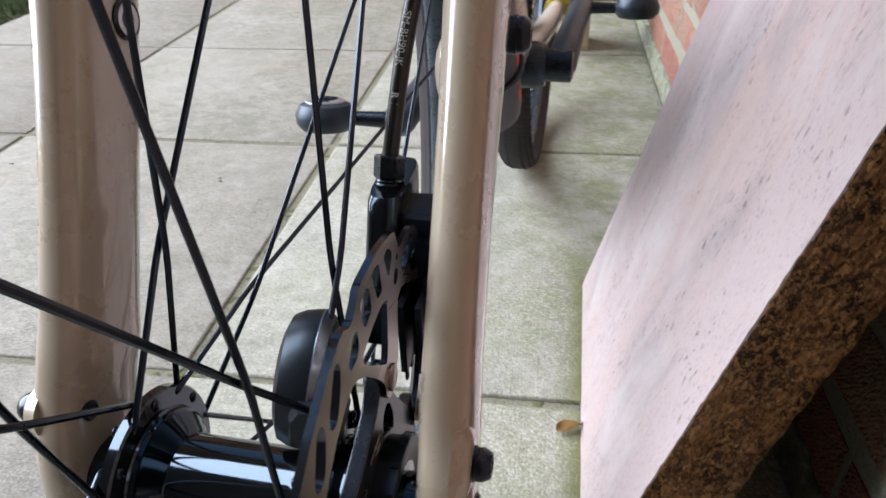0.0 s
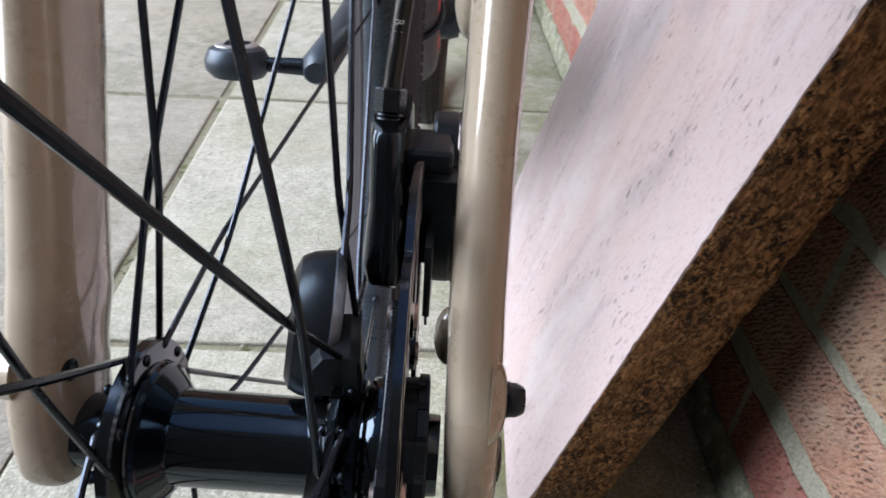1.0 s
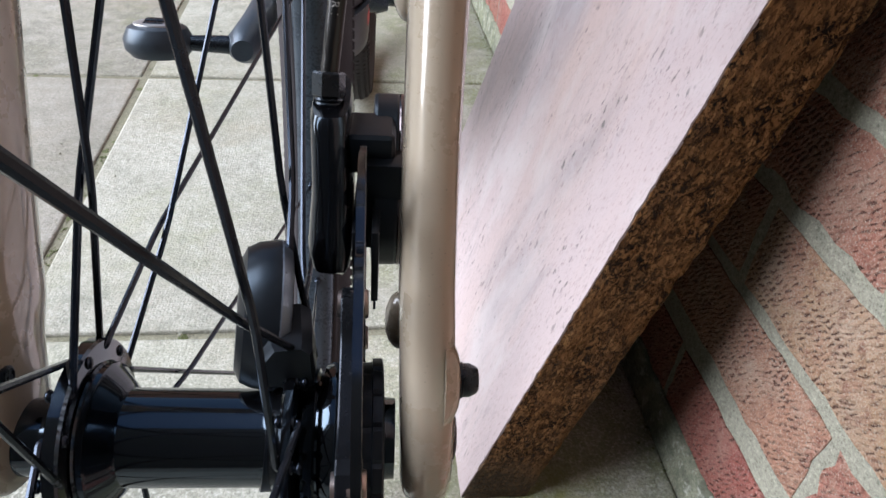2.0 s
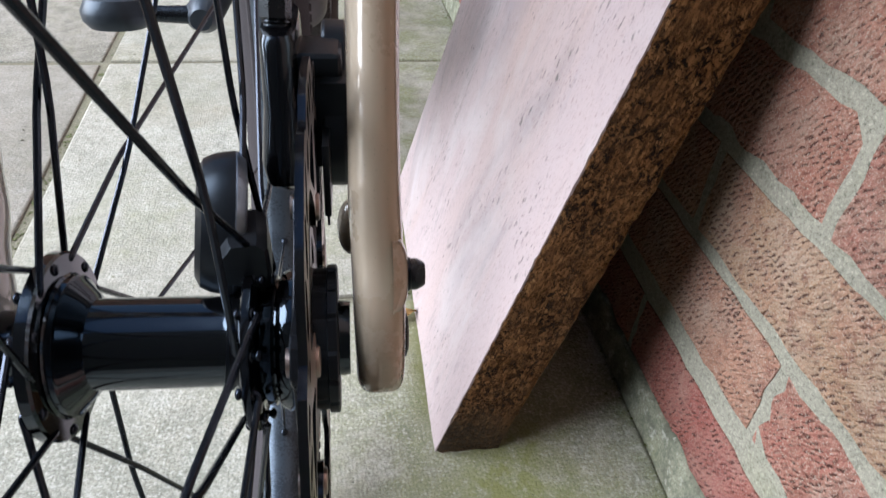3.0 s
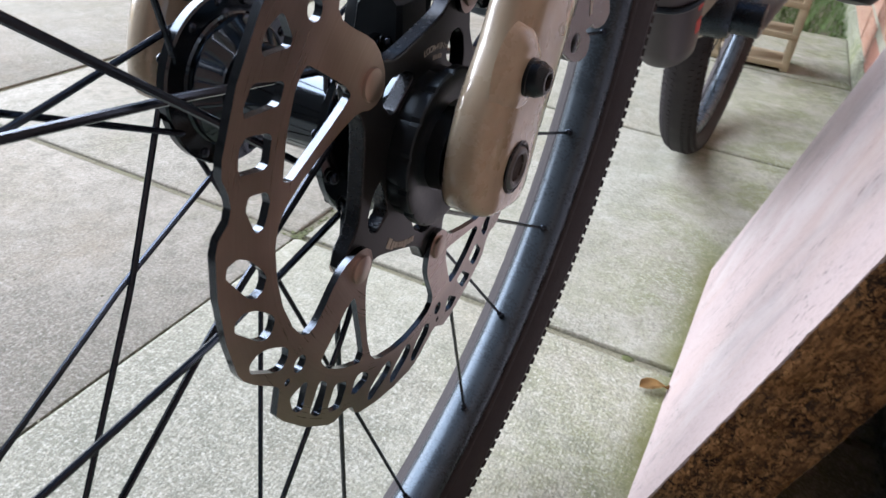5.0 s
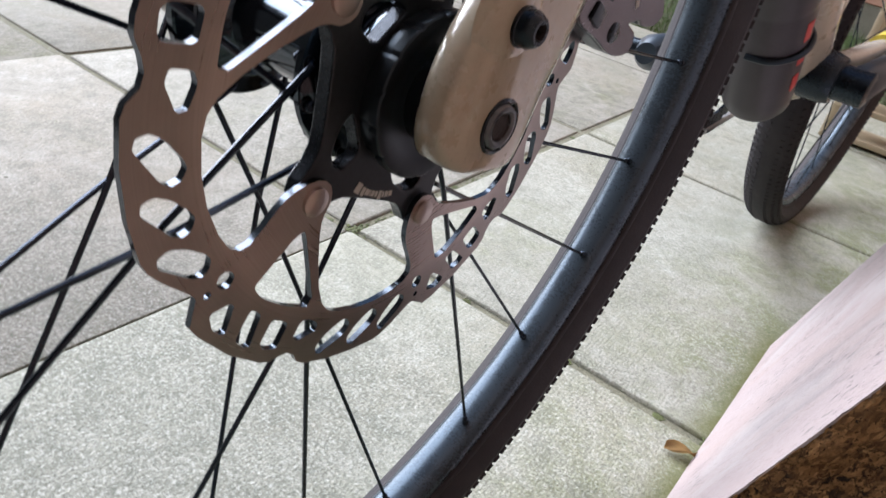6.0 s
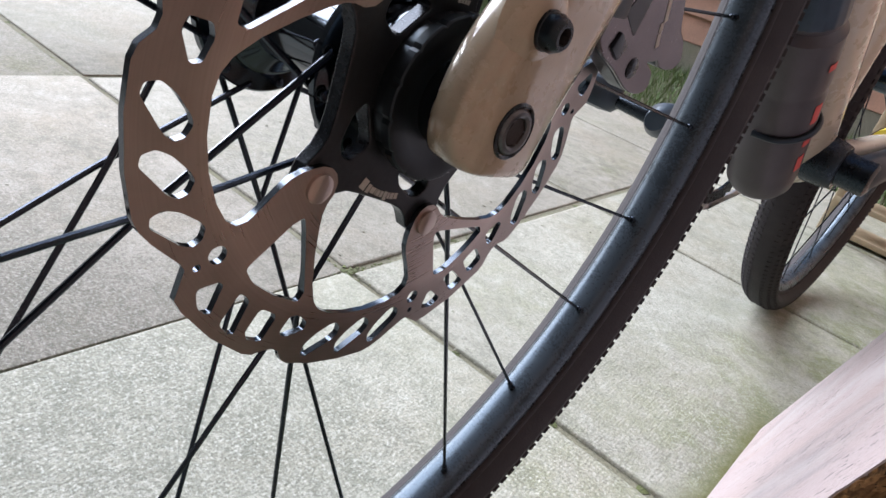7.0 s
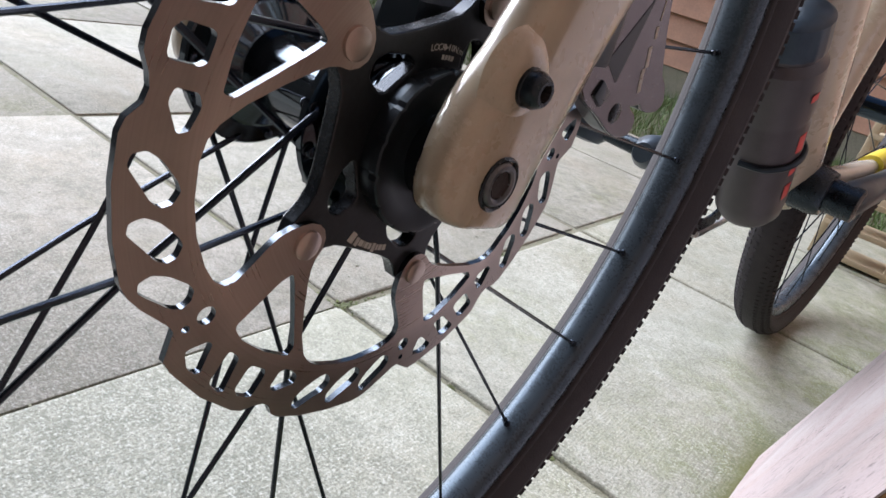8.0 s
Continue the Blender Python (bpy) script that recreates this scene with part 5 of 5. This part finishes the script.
# the bright sky glint on this chamfer is put into its colour
part("rim_band", bm, M_BAND, sensor, "chamfered edge coloured blue-grey for the sky it reflects", angle=30)
bm = egg(lathe([(0.0064, 0.0199), (0.0066, 0.0194), (0.0058, 0.0186), (0.0050, 0.0180), (0.0046, 0.0176), (0.0050, 0.0170), (0.0050, 0.0)], 54))
part("face", bm, M_PLASTIC, sensor, "glossy black recessed sensor face", angle=30)
clasp = [[(x * w, y, z) for x, z in ((-0.0075, -0.0065), (0.0055, -0.0075), (0.0085, -0.0035), (0.0062, 0.0070), (0.0030, 0.0092), (-0.0052, 0.0080), (-0.0078, 0.0035))] for y, w in ((-0.0215, 0.80), (-0.0195, 0.95), (-0.0120, 1.0), (-0.0050, 1.0))]
bm = loft([[Vector((x * 0.92 + 0.0062, y, z * 0.85 + 0.0022)) for x, y, z in ring_] for ring_ in clasp])
part("clasp", bm, M_PLASTIC, sensor, "faceted black rubber clasp", angle=20)
bm = bmesh.new()
box(bm, (0.0070, 0.0075, 0.0070), Matrix.Translation((0.0105, -0.0150, -0.0070)), 0.0016, 2)
part("hook", bm, M_PLASTIC, sensor, "black strap hook under the clasp")
bm = lathe([(-0.0014, 0.0131), (-0.0014, 0.0141), (0.0014, 0.0141), (0.0014, 0.0131)], 40, closed=True)
part("strap", bm, M_PLASTIC, sensor, "black rubber strap", Matrix.Translation((0.0036, -0.0190, -0.0270)))

# ---- frame, cranks and rear wheel ----
BB = Vector((0.0, 0.590, -0.066))
REAR = Vector((0.0, 0.985, 0.0))
bm = loft([[Vector((rx * math.cos(a), 0, 0)) + p + Vector((0, 0.70, 0.71)) * (rz * math.sin(a)) for a in (2 * math.pi * k / 24 for k in range(24))] for p, rx, rz in ((Vector((0, 0.200, 0.440)), 0.023, 0.030), (Vector((0, 0.300, 0.310)), 0.024, 0.031), (Vector((0, 0.460, 0.110)), 0.025, 0.031), (Vector((0, 0.575, -0.040)), 0.030, 0.034), (Vector((0, 0.597, -0.068)), 0.032, 0.033), (Vector((0, 0.607, -0.080)), 0.028, 0.027))])
part("down_tube", bm, M_PAINT, bike, "thick glossy beige down tube")
part("bottom_bracket", lathe([(-0.046, 0), (-0.046, 0.021), (-0.036, 0.024), (0.036, 0.024), (0.046, 0.021), (0.046, 0)], 28), M_BLACKMETAL, bike, "black bottom bracket", Matrix.Translation(BB))
part("seat_tube", sweep([BB + Vector((0, 0.0, 0.01)), BB + Vector((0, 0.145, 0.46))], [0.021, 0.016], 18), M_PAINT, bike, "glossy beige seat tube")
for s in (-1, 1):
    st = part("chainstay", sweep(smooth_path([BB + Vector((s * 0.020, 0.015, 0.0)), BB + Vector((s * 0.040, 0.13, 0.012)), BB + Vector((s * 0.062, 0.30, 0.045)), REAR + Vector((s * 0.066, 0.0, 0.0))], 5), [0.015] * 6 + [0.011] * 10, 16, flat=0.8), M_CREAM, bike, "cream chainstay with a yellow mark")
    part("decal", sweep([BB + Vector((s * 0.0445, 0.160, 0.0185)), BB + Vector((s * 0.0500, 0.200, 0.0275))], 0.0155, 16, flat=0.8), M_YELLOW, st, "yellow band")
    part("seatstay", sweep([REAR + Vector((s * 0.064, 0, 0.0)), REAR + Vector((s * 0.045, -0.16, 0.26)), BB + Vector((s * 0.018, 0.125, 0.40))], 0.009, 12), M_PAINT, bike, "slim beige seatstay")
tyre_part(bike, Matrix.Translation(REAR), False)
rear_rim = rim_part(bike, Matrix.Translation(REAR))
part("rear_hub", lathe([(-0.066, 0), (-0.066, 0.012), (-0.040, 0.014), (-0.038, 0.026), (-0.034, 0.026), (-0.030, 0.015), (0.028, 0.015), (0.032, 0.024), (0.036, 0.024), (0.040, 0.014), (0.066, 0.012), (0.066, 0)], 28), M_HUB, bike, "black rear hub", Matrix.Translation(REAR))
for k in range(28):
    th = 5 + STEP * k
    side = 1 if k % 2 else -1
    a = th + (1 if (k // 2) % 2 else -1) * 51.4
    p, q = Vector((side * 0.034, *polar(0.022, a))), Vector((0, *polar(0.300, th)))
    part("spoke", sweep([p, q], 0.0010, 6), M_SPOKE, bike, m=Matrix.Translation(REAR))
part("rear_disc", lathe([(-0.0009, 0.062), (-0.0009, 0.070), (0.0009, 0.070), (0.0009, 0.062)], 60, closed=True), M_STEEL, bike, "plain steel rear brake disc", Matrix.Translation(REAR + Vector((0.045, 0, 0))))


def crank(side, ahead, x0, x1):
    """A crank arm with its pedal; ahead is the way from the bottom bracket to the pedal."""
    d = Vector(ahead).normalized()
    a, b = BB + Vector((x0, 0, 0)), BB + Vector((x1, 0, 0)) + d * 0.170
    path = [a - d * 0.012, a, a + (b - a) * 0.3, a + (b - a) * 0.7, b, b + d * 0.012]
    arm = part("crank_arm", sweep(path, [0.012, 0.018, 0.0165, 0.0150, 0.0155, 0.009], 18, flat=0.92), M_PEDAL, bike, "matt black crank arm")
    part("spindle_cap", lathe([(side * -0.03, 0), (side * -0.03, 0.0165), (side * 0.012, 0.0165), (side * 0.014, 0.012), (side * 0.014, 0)], 24), M_BLACKMETAL, arm, "black spindle cap", Matrix.Translation(a))
    axle = [b + Vector((side * 0.004, 0, 0)), b + Vector((side * 0.055, 0, 0))]
    part("pedal_axle", sweep(axle, [0.0075, 0.0055], 14), M_BLACKMETAL, arm, "black pedal axle")
    c = b + Vector((side * 0.066, 0, 0))
    prof = [(-0.017, 0), (-0.017, 0.018), (-0.013, 0.026), (-0.003, 0.031), (0.006, 0.030), (0.013, 0.024), (0.015, 0.012), (0.015, 0)]
    bm = lathe(prof, 30, m=Matrix.Rotation(radians(90), 4, "Y") @ Matrix.Diagonal((0.85, 0.85, 0.85, 1)))
    part("pedal", bm, M_PEDAL, arm, "rounded dark clipless pedal", Matrix.Translation(c) @ Matrix.Rotation(radians(-12), 4, "X"))
    top = Matrix.Translation(c) @ Matrix.Rotation(radians(-12), 4, "X") @ Matrix.Translation((0, 0, 0.0118)) @ Matrix.Rotation(radians(-90), 4, "Y")
    part("insert", lathe([(-0.003, 0.0185), (0.0024, 0.0175), (0.0034, 0.0150), (0.0034, 0.0095), (0.0022, 0.0085), (0.001, 0.0)], 28, m=top), M_SILVER, arm, "worn silver pedal insert")
    bm = bmesh.new()
    box(bm, (0.020, 0.007, 0.005), Matrix.Translation(c + Vector((0, 0.0065, 0.0132))), 0.0018)
    box(bm, (0.015, 0.005, 0.005), Matrix.Translation(c + Vector((0, -0.0075, 0.0155))), 0.0015)
    part("cleat_claw", bm, M_BLACKMETAL, arm, "black cleat claws")
    return arm


crank(-1, (0, -1.0, 0.02), -0.058, -0.066)
crank(1, (0, 1.0, 0.10), 0.060, 0.074)


def teeth(k, x, r):
    return r + (0.004 if k % 4 < 2 else 0.0) if r > 0.084 else r


ring = part("chainring", lathe([(-0.0015, 0.070), (-0.0015, 0.0845), (0.0015, 0.0845), (0.0015, 0.070)], 168, closed=True, notch=teeth), M_BLACKMETAL, bike, "black toothed chainring", Matrix.Translation(BB + Vector((-0.048, 0, 0))))
for k in range(4):
    y, z = polar(0.05, 40 + 90 * k)
    bm = sweep([(0, 0, 0), (0, y * 1.5, z * 1.5)], [0.011, 0.008], 12, flat=0.4)
    part("chainring_arm", bm, M_BLACKMETAL, ring)
bm = bmesh.new()
for k in range(46):
    # links round the front of the chainring, then back along the top and bottom runs
    if k < 22:
        a = radians(80 + 200 * k / 21)
        p, d = Vector((-0.048, 0.590 + 0.0875 * math.cos(a), -0.066 + 0.0875 * math.sin(a))), Vector((0, -math.sin(a), math.cos(a)))
    else:
        top = k % 2
        t = (k - 22) / 24
        p = Vector((-0.048, 0.60 + 0.38 * t, -0.066 + (0.086 - 0.045 * t if top else -0.086 + 0.03 * t)))
        d = Vector((0, 1, -0.1 if top else 0.08))
    m = framed(p, d, (0, 0, 1))
    box(bm, (0.0125 if k < 22 else 0.033, 0.0075, 0.0060), m, 0.0015, 1)
tagged(part("chain", bm, M_SILVER, bike, "oily steel chain links"), kind="stuff")

# ---- bottle carried under the down tube ----
AXIS = Vector((0, 0.57, -0.82)).normalized()
bottle = thing("water_bottle", "smoky black tool bottle with red marks under the down tube", "bottle", BIKE @ framed((0.0, 0.394, 0.094), AXIS, (1, 0, 0)))
prof = [(0.030, 0.0), (0.032, 0.020), (0.034, 0.0235), (0.058, 0.0245), (0.060, 0.0235), (0.063, 0.0250), (0.067, 0.0285), (0.110, 0.0290), (0.114, 0.0282), (0.118, 0.0282), (0.122, 0.0292), (0.208, 0.0292), (0.222, 0.0280), (0.229, 0.0240), (0.232, 0.016), (0.232, 0.0)]
part("flask", lathe(prof, 44), M_SMOKE, bottle, "smoky black bottle body")
part("cap", lathe([(0.028, 0), (0.028, 0.020), (0.031, 0.0245), (0.050, 0.0256), (0.056, 0.0252), (0.056, 0.0240)], 60, notch=lambda k, x, rr: rr - (0.0007 if k % 3 == 0 and rr > 0.0246 else 0)), M_CAP, bottle, "glossy dark blue-black screw cap")
for x0, w, h in ((0.086, 0.006, 0.010), (0.124, 0.018, 0.011), (0.160, 0.006, 0.010), (0.178, 0.016, 0.011)):
    rows_ = []
    for i in range(2):
        for sgn in (0.0293, 0.0297):
            rows_.append([Vector((x0 + w * i, sgn * math.cos(a), sgn * math.sin(a))) for a in (radians(t) for t in (2, 7, 12, 17))])
    bm = bmesh.new()
    q = [[bm.verts.new(p) for p in r_] for r_ in rows_]
    for r_a, r_b in ((q[1], q[3]), (q[0], q[2]), (q[0], q[1]), (q[2], q[3])):
        for k in range(3):
            bm.faces.new((r_a[k], r_a[k + 1], r_b[k + 1], r_b[k]))
    part("red_mark", bm, M_RED, bottle, "red printed block")
part("cage_arm", sweep(smooth_path([(0.152, 0.0312 * math.cos(a), 0.0312 * math.sin(a)) for a in (radians(t) for t in (-60, -20, 20, 60, 100))], 5), 0.0028, 10), M_PLASTIC, bottle, "black bottle cage arm")
bm = bmesh.new()
box(bm, (0.150, 0.016, 0.004), Matrix.Translation((0.130, 0.0, -0.0310)), 0.0015)
part("cage_spine", bm, M_PLASTIC, bottle, "black cage spine on the tube")

# ---- wooden rack at the wall, lawn and fence beyond ----
rack = thing("wooden_rack", "pale wooden slatted rack standing on the slabs", "rack", GRID @ pose(0.090, 1.550, 0.0, 0, 0, 0))
for x in (-0.075, 0.075):
    for y in (0.0, 0.09):
        bm = bmesh.new()
        box(bm, (0.016, 0.016, 0.34), Matrix.Translation((x, y, 0.17)), 0.002)
        part("post", bm, M_PALEWOOD, rack)
for z in (0.012, 0.075, 0.140, 0.205, 0.270, 0.330):
    bm = bmesh.new()
    box(bm, (0.165, 0.108, 0.012), Matrix.Translation((0, 0.045, z)), 0.002)
    part("slat", bm, M_PALEWOOD, rack)

bm = bmesh.new()
for k in range(16000):
    if k % 4:
        x, y = rng.uniform(-3.2, 0.36), rng.uniform(2.03, 3.5)
    else:
        x, y = (rng.uniform(-3.2, -2.12), rng.uniform(-0.4, 2.2)) if k % 8 else (rng.uniform(-2.2, -1.5), rng.uniform(1.57, 2.1))
    p = GRID @ Vector((x, y, -0.03))
    h, a = rng.uniform(0.03, 0.075), rng.uniform(0, 6.3)
    w = Vector((math.cos(a), math.sin(a), 0)) * 0.0022
    b = Vector((rng.gauss(0, 0.4), rng.gauss(0, 0.4), 1)) * h
    bm.faces.new([bm.verts.new(q) for q in (p - w, p + w, p + b)])
tagged(new("grass", finish(bm, "grass", M_GRASS, smooth=False)), "short green lawn grass at the edge of the patio", "grass", kind="stuff")

fence = thing("lap_fence", "pinkish brown overlapped timber fence behind the lawn", "fence", GRID @ Matrix.Translation((0, 3.55, 0)), kind="structure")
for k in range(14):
    # each board's lower edge stands proud of the one below
    bm = bmesh.new()
    box(bm, (6.0, 0.014, 0.150), Matrix.Translation((-2.6, rng.uniform(-0.003, 0.003), 0.19 + 0.125 * k)) @ Matrix.Rotation(radians(-8.0 + rng.uniform(-0.8, 0.8)), 4, "X"), 0.003, 1)
    part("board", bm, M_FENCE, fence)
bm = bmesh.new()
box(bm, (6.0, 0.03, 0.16), Matrix.Translation((-2.6, 0.0, 0.05)), 0.003, 1)
part("gravel_board", bm, M_MORTAR, fence, "grey concrete gravel board")
for k in range(4):
    bm = bmesh.new()
    box(bm, (0.09, 0.09, 2.05), Matrix.Translation((0.25 - 1.85 * k, 0.05, 1.0)), 0.004, 1)
    part("post", bm, M_FENCE, fence)
